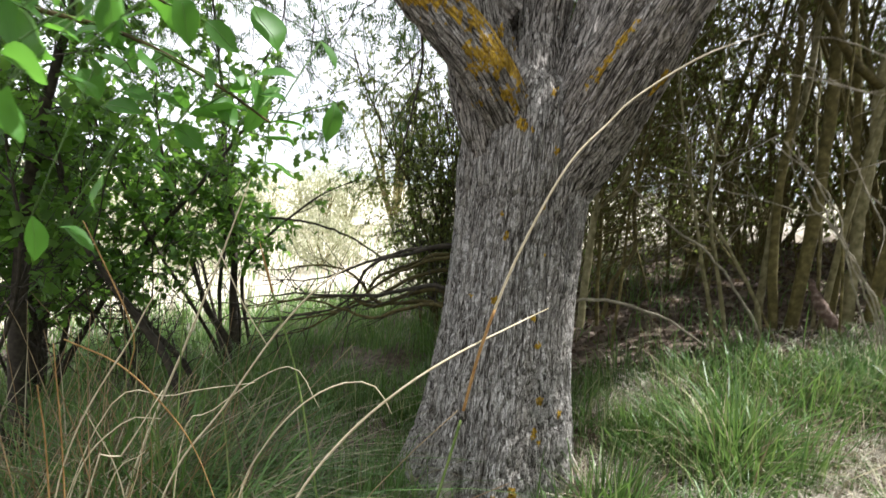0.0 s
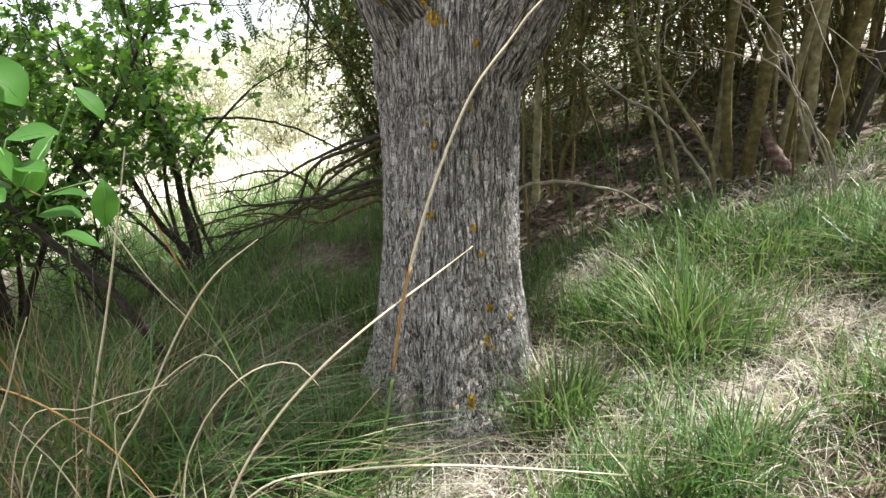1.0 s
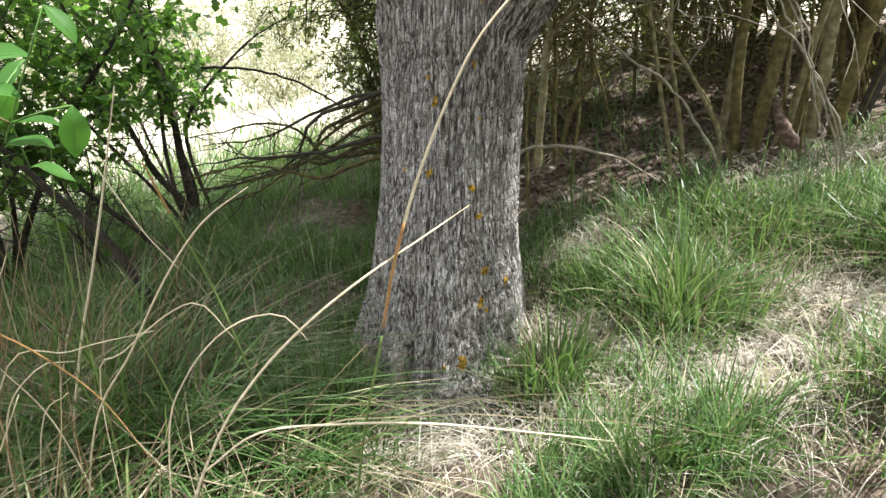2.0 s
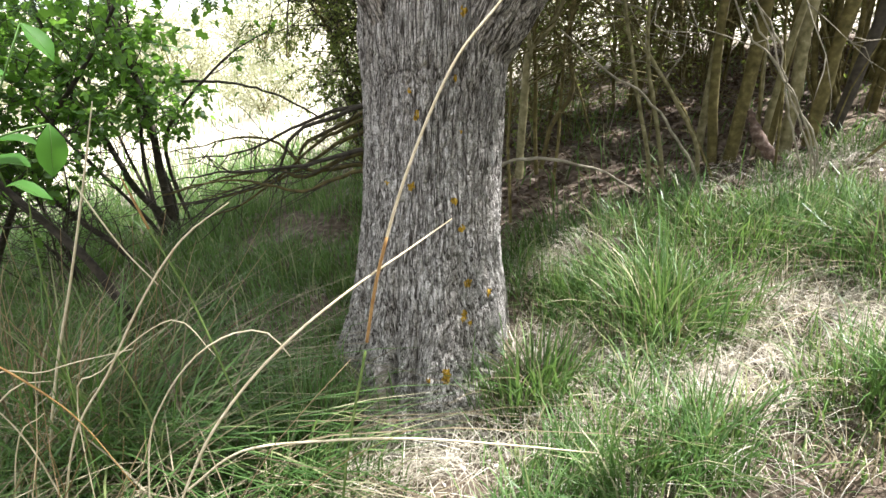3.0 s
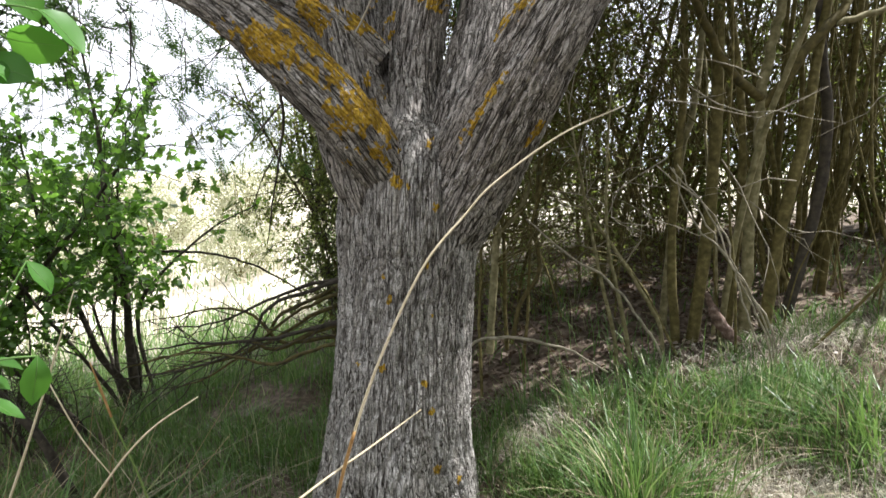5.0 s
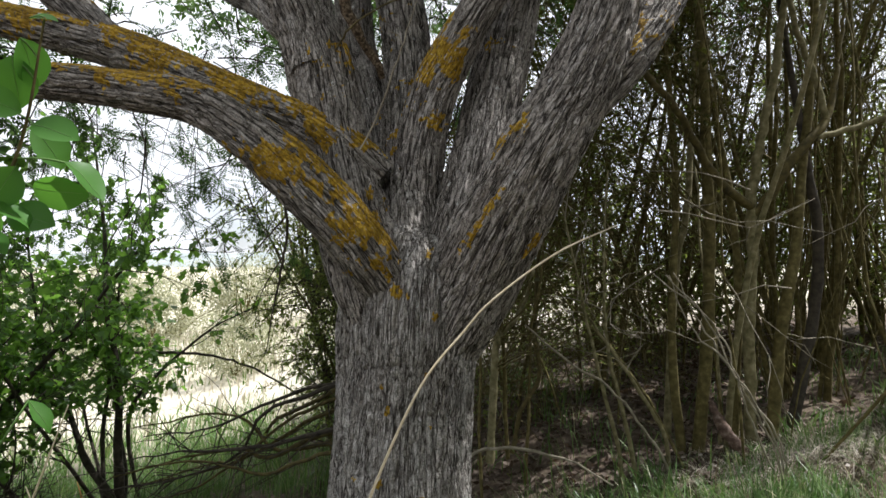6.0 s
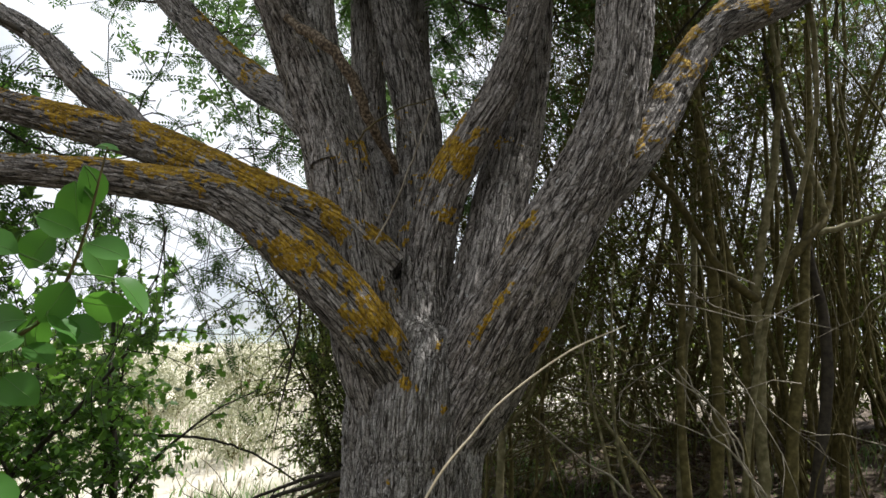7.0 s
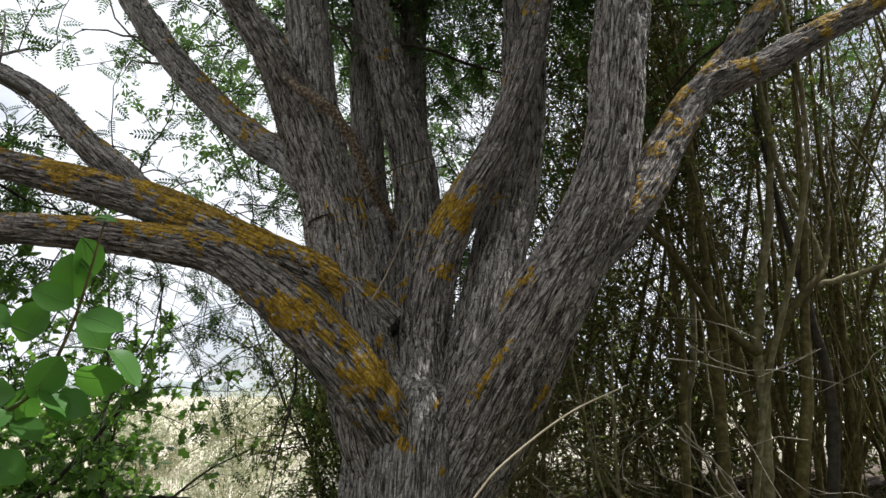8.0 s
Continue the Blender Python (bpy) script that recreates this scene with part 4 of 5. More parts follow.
# green shrubs by the meadow
MEADOW = "shrubs by the meadow"
LEAFY_MAIN = [(-1.65, 5.0, -0.45, .040), (-1.66, 5.0, -0.1, .036), (-1.68, 5.0, 0.2, .032), (-1.68, 5.0, 0.69, .026), (-1.77, 5.0, 1.19, .020), (-1.80, 5.0, 1.78, .014), (-1.9, 5.0, 2.6, .006)]
LEAFY_LEFT = [(-1.62, 4.95, -0.42, .030), (-1.70, 4.9, -0.15, .028), (-1.87, 4.9, 0.10, .024), (-2.01, 4.9, 0.50, .018), (-2.17, 4.9, 0.85, .014), (-2.3, 4.9, 1.7, .007)]
LEAFY_TIER = [(-1.52, 5.05, -0.4, .016), (-1.60, 5.0, 0.35, .015), (-1.41, 5.0, 0.68, .012), (-1.15, 5.0, 0.93, .009), (-0.96, 5.0, 1.08, .007), (-0.66, 5.0, 1.22, .003)]
LEAFY_LOW = [(-1.75, 4.45, -0.42, .024), (-1.84, 4.4, -0.2, .022), (-2.02, 4.4, -0.03, .020), (-2.24, 4.4, 0.20, .017), (-2.47, 4.4, 0.33, .013), (-2.8, 4.4, 0.6, .007)]
STOUT = [(-2.22, 3.2, -0.5, .05), (-2.22, 3.2, 0.38, .042), (-2.12, 3.2, 1.16, .034), (-2.0, 3.2, 1.65, .026), (-1.88, 3.2, 2.02, .018), (-1.7, 3.2, 2.5, .008)]
LEANING = [(-1.25, 3.25, -0.32, .026), (-1.41, 3.2, 0.18, .022), (-1.71, 3.2, 0.59, .017), (-1.86, 3.2, 0.82, .013), (-2.0, 3.2, 1.3, .006)]
GREEN = (LOBED, SHRUB_LEAF, DARK_STEM, DARK_STEM, MEADOW)
shrub("leafy_shrub", (-1.66, 5.0), "dark-stemmed green shrub with small lobed leaves", [(2.0, 0.013, 330, 0.10), (2.4, 0.020, 170, 0.30), (2.2, 0.018, 250, 0.4), (2.2, 0.016, 150, 0.5)],
      *GREEN, (0.055, 0.085), 30, 9, 0.85, 0.0, (0.3, 0.7), 0.0, 0.3, 0,
      [(LEAFY_MAIN, DARK_STEM), (LEAFY_LEFT, DARK_STEM)])
shrub("leafy_shrub", (-1.5, 5.05), "slender green shoot leaning out over the meadow's edge", [], *GREEN, (0.045, 0.07), 7, 5, 0.9, 0.0, (0.15, 0.35), 0.0, 0.4, 0, [(LEAFY_TIER, DARK_STEM)])
shrub("leafy_shrub", (-2.1, 4.4), "low dark shrub with bare crooked stems", fan(4, 1.5, 0.012, 0.7, 190, 150), *GREEN, (0.05, 0.075), 26, 6, 0.75, 0.0, (0.3, 0.6), 0.0, 0.15, 0, [(LEAFY_LOW, DARK_STEM)])
shrub("leafy_shrub", (-3.0, 4.5), "dark-stemmed green shrub with a stout leaning stem", [(3.0, 0.055, 100, 0.05)] + fan(9, 2.6, 0.022, 0.45), *GREEN, (0.06, 0.095), 18, 7, 0.7, 0.0, (0.3, 0.75), 0.01, 0.2)
shrub("leafy_shrub", (-2.15, 3.05), "dark-stemmed green shrub with large lobed leaves", fan(6, 2.3, 0.014, 0.4, 190, 180), *GREEN, (0.055, 0.085), 20, 7, 1.15, 0.0, (0.3, 0.6), 0.01, 0.3, 0, [(STOUT, DARK_STEM), (LEANING, DARK_STEM)])
shrub("leafy_shrub", (-3.6, 4.0), "dark-stemmed green shrub with small lobed leaves", fan(8, 2.7, 0.022, 0.45), *GREEN, (0.06, 0.095), 20, 7, 0.5, 0.0, (0.3, 0.75), 0.01, 0.2)
# twiggy bush behind the trunk
shrub("twiggy_bush", (0.02, 5.2), "twiggy olive bush with hanging shoots behind the trunk", fan(15, 2.2, 0.014, 0.15), KITE, OLIVE_LEAF, STEM, DARK_STEM,
      "", (0.026, 0.045), 34, 11, 0.35, 0.0, (0.25, 0.6), 0.14, 0.10)


# ---- meadow beyond ----
def far_bush(name, x, y, height, width, n, size, label):
    z = float(gz(x, y))
    ob = thing(name, (x, y, z), label, "bush", "bushes in the meadow")
    wood, lv = Heap(), Heap()
    for i in range(7):
        a = rng.uniform(0, 2 * np.pi)
        P = wander((x, y, z - 0.05), (math.cos(a) * width / height, math.sin(a) * width / height, 1.6), height * 0.8, 6, 0.12, 0.0)
        wood.add(*tube(P, np.linspace(0.04, 0.01, len(P)) * height / 2, 5))
    d = unit(rng.normal(0, 1, (n, 3)))
    rad = rng.uniform(0.45, 1.0, n) ** 0.6 * (0.6 + 0.7 * vnoise(d * 2.2 + (x, y, 0), 5))
    P = np.stack([x + d[:, 0] * rad * width, y + d[:, 1] * rad * width, z + height * 0.5 + d[:, 2] * rad * height * 0.5], -1)
    P = P[P[:, 2] > z]
    scatter(lv, KITE, P, rng.normal(0, 1, (len(P), 3)), rng.uniform(0.6, 1.3, len(P)) * size, 1.5)
    tagged(part("brushwood", wood.mesh("brushwood", STEM), ob), kind="stuff")
    tagged(part("foliage", lv.mesh("foliage", FAR_GLARE_LEAF), ob), kind="stuff")


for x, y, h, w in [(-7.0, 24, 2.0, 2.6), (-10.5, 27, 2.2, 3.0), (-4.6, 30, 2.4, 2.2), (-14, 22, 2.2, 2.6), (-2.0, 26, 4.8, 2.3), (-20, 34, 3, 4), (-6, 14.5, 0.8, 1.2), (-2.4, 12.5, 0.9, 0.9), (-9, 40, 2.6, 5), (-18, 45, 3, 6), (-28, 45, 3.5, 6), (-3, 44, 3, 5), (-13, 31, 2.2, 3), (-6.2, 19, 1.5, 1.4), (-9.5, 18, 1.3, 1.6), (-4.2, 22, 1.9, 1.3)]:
    far_bush("meadow_bush", x, y, h * 1.3, w, 3200, 0.11 if y > 15 else 0.07, "olive bush standing in the dry meadow, sunlit glare put into its pale leaves")


def blades(places, height, width, lean, heading=None, steps=3):
    """Grass blades: a few steps and a tip each, bending over as they rise."""
    n = len(places)
    a = rng.uniform(0, 2 * np.pi, n) if heading is None else heading
    d = np.stack([np.cos(a), np.sin(a), 0 * a], -1)
    b = a + np.pi / 2 + rng.normal(0, 0.5, n)
    s = np.stack([np.cos(b), np.sin(b), 0 * b], -1)
    lean = np.asarray(lean) * np.ones(n)
    m = 2 * steps + 1
    V = np.empty((n, m, 3))
    for i in range(steps + 1):
        t = (i / steps) ** 0.9
        w = 1 - max(0.0, t - 0.3) ** 1.5 * 1.4
        c = places + d * (height * lean * t**1.9)[:, None] + np.array((0, 0, 1)) * (height * (t - 0.42 * np.minimum(lean, 1.3) * t**2.4))[:, None]
        if i < steps:
            V[:, 2 * i], V[:, 2 * i + 1] = c - s * (width * w / 2)[:, None], c + s * (width * w / 2)[:, None]
        else:
            V[:, m - 1] = c
    k = (np.arange(n) * m)[:, None]
    quads = np.concatenate([k + (2 * i, 2 * i + 1, 2 * i + 3, 2 * i + 2) for i in range(steps - 1)])
    return V.reshape(-1, 3), [k + (m - 3, m - 2, m - 1), quads]


def on_ground(x, y, dip=0.01):
    return np.stack([x, y, gz(x, y) - dip], -1)


def spread(n, x0, x1, y0, y1):
    return rng.uniform(x0, x1, n), rng.uniform(y0, y1, n)


def straw_share(x, y):
    """How bare and straw-covered the ground is, 0 to 1."""
    spots_ = [(1.75, 1.98, 0.50, 0.26), (1.15, 1.75, 0.50, 0.27), (2.25, 2.86, 0.40, 0.12), (0.12, 1.90, 0.30, 0.20), (0.92, 2.75, 0.28, 0.14), (0.75, 2.15, 0.18, 0.16), (2.6, 3.0, 0.5, 0.16), (-0.12, 2.15, 0.15, 0.13), (0.25, 1.75, 0.2, 0.12)]
    v = 0
    for a, b, ra, rb in spots_:
        v = np.maximum(v, np.exp(-(((x - a) / ra) ** 2 + ((y - b) / rb) ** 2)))
    return v


def bare_foot(x, y):
    """The worn ground before the roots."""
    return ((x - 0.16) / 0.26) ** 2 + ((y - 1.92) / 0.17) ** 2 < 1


def litter_share(x, y):
    green = np.maximum(smooth(2.35, 2.75, x) * smooth(4.6, 3.9, y), 0.9 * np.exp(-(((x - 1.9) / 0.7) ** 2 + ((y - 5.6) / 0.6) ** 2)))
    return smooth(0.45, 0.9, x) * smooth(2.75, 3.15, y + 0.12 * np.sin(5 * x)) * (1 - 0.85 * green)


def in_trunk(x, y):
    return np.hypot(x - 0.26, y - 2.43) < 0.36


def grass_sheet(n, x0, x1, y0, y1, height, width, lean, name, label, mat, keep_if, seed, steps=3):
    x, y = spread(n, x0, x1, y0, y1)
    P = np.stack([x, y, 0 * x], -1)
    clump = fbm(P * 3.3, 2, seed)
    keep = (clump + rng.normal(0, 0.10, n) > 0.37) & ~in_trunk(x, y) & ~bare_foot(x, y) & keep_if(x, y)
    x, y, clump = x[keep], y[keep], clump[keep]
    h = height * rng.uniform(0.45, 1.1, len(x)) * (0.55 + 1.1 * smooth(0.4, 0.75, clump))
    h = h * (1 - 0.5 * smooth(1.5, 2.0, x) * smooth(2.4, 2.8, y))
    ang = vnoise(np.stack([x * 2, y * 2, 0 * x], -1), seed + 4) * 9 + rng.normal(0, 1.1, len(x))
    V, polys = blades(on_ground(x, y), h, width * rng.uniform(0.6, 1.3, len(x)), lean * rng.uniform(0.2, 1.5, len(x)), ang, steps)
    ob = new(name, mesh_np(name, V, polys, mat, False))
    return tagged(ob, label, "grass", kind="stuff")


def tangle(x, y):
    """The rough corner where long blades take over from the short grass."""
    return smooth(-0.15, -0.5, x) * smooth(2.75, 2.35, y)


green_here = lambda x, y: rng.uniform(0, 1, len(x)) > np.maximum(np.maximum(straw_share(x, y) * 0.93, litter_share(x, y) * 0.86), tangle(x, y) * 0.72)
grass_sheet(46000, -2.0, 3.2, 0.9, 3.3, 0.20, 0.0058, 0.65, "grass", "fresh green grass on the shaded bank", GRASS, green_here, 61)
grass_sheet(26000, -3.4, 4.6, 3.2, 6.8, 0.24, 0.0060, 0.6, "grass", "long shaded grass behind the tree", GRASS, green_here, 62)
grass_sheet(14000, -2.4, -0.12, 0.9, 2.6, 0.38, 0.0075, 1.0, "grass", "long tangled grass in front of the shrubs", GRASS, green_here, 63)
grass_sheet(7000, -2.2, -0.1, 1.0, 2.5, 0.30, 0.0050, 1.3, "dry_grass", "matted straw-coloured dry grass among the green", DRY_BLADE, lambda x, y: x < 9, 64)
grass_sheet(9000, -16, 1.5, 8, 26, 0.38, 0.03, 0.6, "meadow_grass", "pale dry grass of the sunlit meadow", MEADOW_STRAW, lambda x, y: x < 0.08 * y, 65)
grass_sheet(3500, -16, 1.5, 7, 22, 0.30, 0.03, 0.6, "meadow_grass", "green patches of the sunlit meadow", GRASS, lambda x, y: x < 0.08 * y, 66)

grass_sheet(17000, -3.6, 0.2, 2.2, 6.6, 0.24, 0.006, 0.6, "grass", "dark long grass between the tree and the shrubs", GRASS, lambda x, y: x < 9, 67)
grass_sheet(7000, -9.0, -1.0, 4.5, 10.0, 0.26, 0.014, 0.6, "grass", "green grass at the edge of the meadow", GRASS, lambda x, y: x < 0.3 - 0.1 * y, 68)

# long blades that arch over in front of the shrubs, and dry ones through the green
grass_sheet(4600, -2.2, -0.45, 1.2, 2.55, 0.56, 0.0085, 0.95, "grass", "long arching grass blades in front of the shrubs", GRASS, lambda x, y: x < 9, 70, 6)
grass_sheet(1900, -2.2, -0.4, 1.2, 2.5, 0.66, 0.0058, 1.45, "dry_grass", "long bleached blades arching through the green", DRY_BLADE, lambda x, y: x < 9, 71, 6)
grass_sheet(5000, -0.2, 3.2, 1.2, 3.2, 0.18, 0.0036, 1.0, "dry_grass", "dry blades scattered through the green grass", DRY_BLADE, lambda x, y: litter_share(x, y) < 0.5, 72)

# the longest blades, arching over one another from the path's edge
for count, mat, label in ((900, GRASS, "long dark green blades arching over one another"), (170, DRY_BLADE, "long tawny blades lying over the green ones")):
    x, y = spread(count, -1.8, -0.5, 1.0, 2.2)
    keep = x < -0.42 - 0.22 * (2.2 - y)
    x, y = x[keep], y[keep]
    V, polys = blades(on_ground(x, y), rng.uniform(0.35, 0.85, len(x)), rng.uniform(0.006, 0.010, len(x)), rng.uniform(0.5, 1.3, len(x)), rng.normal(-0.3, 1.2, len(x)), 8)
    tagged(new("grass" if mat is GRASS else "dry_grass", mesh_np("grass", V, polys, mat, False)), label, "grass", kind="stuff")

# straw lying flat
x, y = spread(72000, -1.0, 3.4, 1.1, 3.4)
keep = (rng.uniform(0, 1, len(x)) < straw_share(x, y) * 0.62 + 0.07) & ~in_trunk(x, y)
x, y = x[keep], y[keep]
V, polys = blades(on_ground(x, y, -0.006), rng.uniform(0.04, 0.13, len(x)), rng.uniform(0.0015, 0.0032, len(x)), rng.uniform(1.5, 2.4, len(x)))
tagged(new("straw_litter", mesh_np("straw_litter", V, polys, STRAW, False)), "bleached straw lying flat on the ground", "straw", kind="stuff")

# pale chips of bark and dead leaves among the straw
x, y = spread(13000, -0.6, 3.2, 1.3, 3.3)
keep = (rng.uniform(0, 1, len(x)) < straw_share(x, y) * 0.55 + 0.02) & ~in_trunk(x, y)
x, y = x[keep], y[keep]
chips = Heap()
scatter(chips, KITE, on_ground(x, y, -0.012), rng.normal(0, 1, (len(x), 3)) * (1, 1, 0.3), rng.uniform(0.015, 0.04, len(x)), 0.6)
tagged(new("bark_litter", chips.mesh("bark_litter", CHIPS)), "pale bark chips and dead leaves on bare ground", "litter", kind="stuff")

# dead leaves under the thicket
x, y = spread(15000, 0.4, 4.6, 2.7, 6.6)
keep = rng.uniform(0, 1, len(x)) < litter_share(x, y) * 0.95 + 0.03
x, y = x[keep], y[keep]
lit = Heap()
scatter(lit, KITE, on_ground(x, y, -0.008), rng.normal(0, 1, (len(x), 3)) * (1, 1, 0.25), rng.uniform(0.03, 0.07, len(x)), 0.7)
tagged(new("leaf_litter", lit.mesh("leaf_litter", LITTER)), "brown dead leaves under the thicket", "leaf litter", kind="stuff")


# ---- grass tufts ----
def tuft(x, y, n, height, spread_r, lean, label):
    ob = thing("grass_tuft", (x, y, float(gz(x, y))), label, "grass tuft", "tufts round the tree")
    for name, count, mat, tall, bend in (("grass", int(n * 0.9), GRASS, 1.0, 1.0), ("dry_grass", int(n * 0.16), DRY_BLADE, 0.85, 1.5)):
        px, py = x + rng.normal(0, spread_r * 0.62, count), y + rng.normal(0, spread_r * 0.55, count)
        out = np.arctan2(py - y, px - x) + rng.normal(0, 0.8, count)
        high = height * tall * rng.uniform(0.35, 1.2, count) * (0.7 + 0.6 * vnoise(np.stack([px * 9, py * 9, 0 * px], -1), 5))
        V, polys = blades(on_ground(px, py), high, rng.uniform(0.0035, 0.0075, count), lean * bend * rng.uniform(0.1, 1.7, count), out, 4)
        tagged(part(name, mesh_np(name, V, polys, mat, False), ob), "bleached dry blades" if name == "dry_grass" else "", kind="stuff")


tuft(1.12, 2.12, 800, 0.34, 0.20, 0.6, "bright sunlit tuft of fresh green grass")
tuft(0.60, 1.92, 420, 0.27, 0.12, 0.45, "green grass tuft at the foot of the trunk")
tuft(-0.20, 1.98, 420, 0.30, 0.13, 0.40, "green grass tuft beside the root flare")
tuft(-0.45, 1.75, 300, 0.32, 0.16, 0.55, "long grass tuft beside the root flare")
tuft(1.45, 1.55, 300, 0.26, 0.16, 0.6, "green grass tuft on the straw")
tuft(0.95, 1.50, 260, 0.22, 0.14, 0.7, "green grass tuft on the straw")
tuft(2.05, 2.15, 420, 0.34, 0.18, 0.9, "pale sunlit grass tuft bending over")
tuft(1.70, 2.5, 420, 0.22, 0.24, 0.6, "long green grass tuft on the bank")
tuft(1.25, 2.75, 300, 0.25, 0.22, 0.6, "long green grass tuft on the bank")
tuft(1.5, 2.5, 240, 0.25, 0.22, 0.6, "long green grass tuft on the bank")
tuft(2.55, 3.15, 240, 0.18, 0.18, 0.7, "sunlit grass tuft by the thicket")
tuft(0.80, 2.45, 240, 0.25, 0.12, 0.6, "grass tuft behind the trunk's foot")


# ---- dry stalks near the path ----
def stalk(rows, mat, label, sides=6):
    S = spline(rows, 0.03)
    ob = new("grass_stalk", mesh_np("grass_stalk", *tube(S[:, :3], S[:, 3], sides), mat))
    return tagged(ob, label, "grass stalk", "dry stalks before the tree")


BLEACHED = wood_material("bleached_stalk", [(0.3, (0.50, 0.42, 0.26)), (0.7, (0.66, 0.58, 0.42))], 60)
GREEN_STALK = wood_material("green_stalk", [(0.3, (0.10, 0.16, 0.04)), (0.7, (0.18, 0.24, 0.07))], 40)
RUSTY = wood_material("rusty_stalk", [(0.3, (0.24, 0.13, 0.045)), (0.7, (0.40, 0.25, 0.10))], 40)
long_stalk = thing("grass_stalk", (-0.05, 1.38, 0.0), "long bleached grass stalk, rusty low down, arching past the trunk", "grass stalk", "dry stalks before the tree")
S = spline([(-0.05, 1.38, -0.05, .0032), (0.009, 1.40, 0.347, .0032), (0.075, 1.43, 0.637, .0034), (0.119, 1.45, 0.832, .0036), (0.192, 1.47, 1.045, .0032), (0.297, 1.50, 1.258, .003),
            (0.397, 1.53, 1.373, .0028), (0.468, 1.54, 1.446, .0026), (0.626, 1.56, 1.554, .0023), (0.785, 1.585, 1.623, .0012)], 0.02)
for key, lo, hi, m in (("green_base", -1, 0.66, GREEN_STALK), ("rusty_sheath", 0.64, 0.92, RUSTY), ("bleached_tip", 0.90, 9, BLEACHED)):
    row = S[(S[:, 2] > lo) & (S[:, 2] < hi)]
    part(key, mesh_np(key, *tube(row[:, :3], row[:, 3] * (1.08 if m is RUSTY else 1.0), 6), m), long_stalk)
stalk([(-0.40, 1.18, -0.05, .003), (-0.36, 1.20, 0.30, .003), (-0.276, 1.25, 0.512, .003), (-0.18, 1.30, 0.639, .003), (-0.064, 1.36, 0.734, .0029), (0.056, 1.42, 0.803, .0027), (0.184, 1.50, 0.855, .0023), (0.299, 1.60, 0.891, .0012)],
      BLEACHED, "bleached grass stalk leaning towards the trunk")
stalk([(-0.98, 1.75, -0.2, .004), (-0.919, 1.75, 0.133, 0.0040), (-0.824, 1.75, 0.436, 0.0040), (-0.718, 1.75, 0.707, 0.0035), (-0.632, 1.75, 0.938, 0.0030), (-0.546, 1.75, 1.184, 0.0014)], BLEACHED, "upright bleached grass stalk")
stalk([(-0.35, 1.33, 0.36, .003), (-0.218, 1.35, 0.444, .003), (-0.017, 1.35, 0.455, .0032), (0.162, 1.35, 0.444, .0032), (0.358, 1.35, 0.411, .0028), (0.619, 1.35, 0.357, .0014)], BLEACHED, "bleached grass stalk bent almost level")
stalk([(-0.52, 1.4, 0.0, .002), (-0.45, 1.4, 0.412, .002), (-0.386, 1.4, 0.562, .002), (-0.295, 1.4, 0.672, .002), (-0.203, 1.4, 0.724, .002), (-0.132, 1.4, 0.719, .0018), (-0.09, 1.4, 0.655, .001)], BLEACHED, "thin dry grass stalk bent in a bow")
stalk([(-0.75, 1.4, 0.0, .0025), (-0.617, 1.4, 0.445, .0025), (-0.489, 1.4, 0.645, .0024), (-0.372, 1.4, 0.829, .0022), (-0.272, 1.4, 0.95, .002), (-0.167, 1.4, 1.023, .001)], BLEACHED, "dry grass stalk leaning over")
stalk([(-0.35, 1.7, -0.1, .003), (-0.295, 1.70, 0.111, 0.0030), (-0.379, 1.70, 0.608, 0.0030), (-0.461, 1.70, 0.871, 0.0030), (-0.481, 1.70, 0.944, 0.0030)], GREEN_STALK, "green grass stalk leaning over")
stalk([(-0.461, 1.70, 0.871, 0.0032), (-0.481, 1.70, 0.944, 0.0034), (-0.501, 1.70, 1.013, 0.0012)], RUSTY, "rusty brown tip of a grass stalk")
stalk([(-0.64, 1.75, 0.99, .0016), (-0.60, 1.72, 0.938, .002), (-0.535, 1.7, 0.82, .002), (-0.469, 1.7, 0.715, .0016)], BLEACHED, "snapped dry grass stalk")
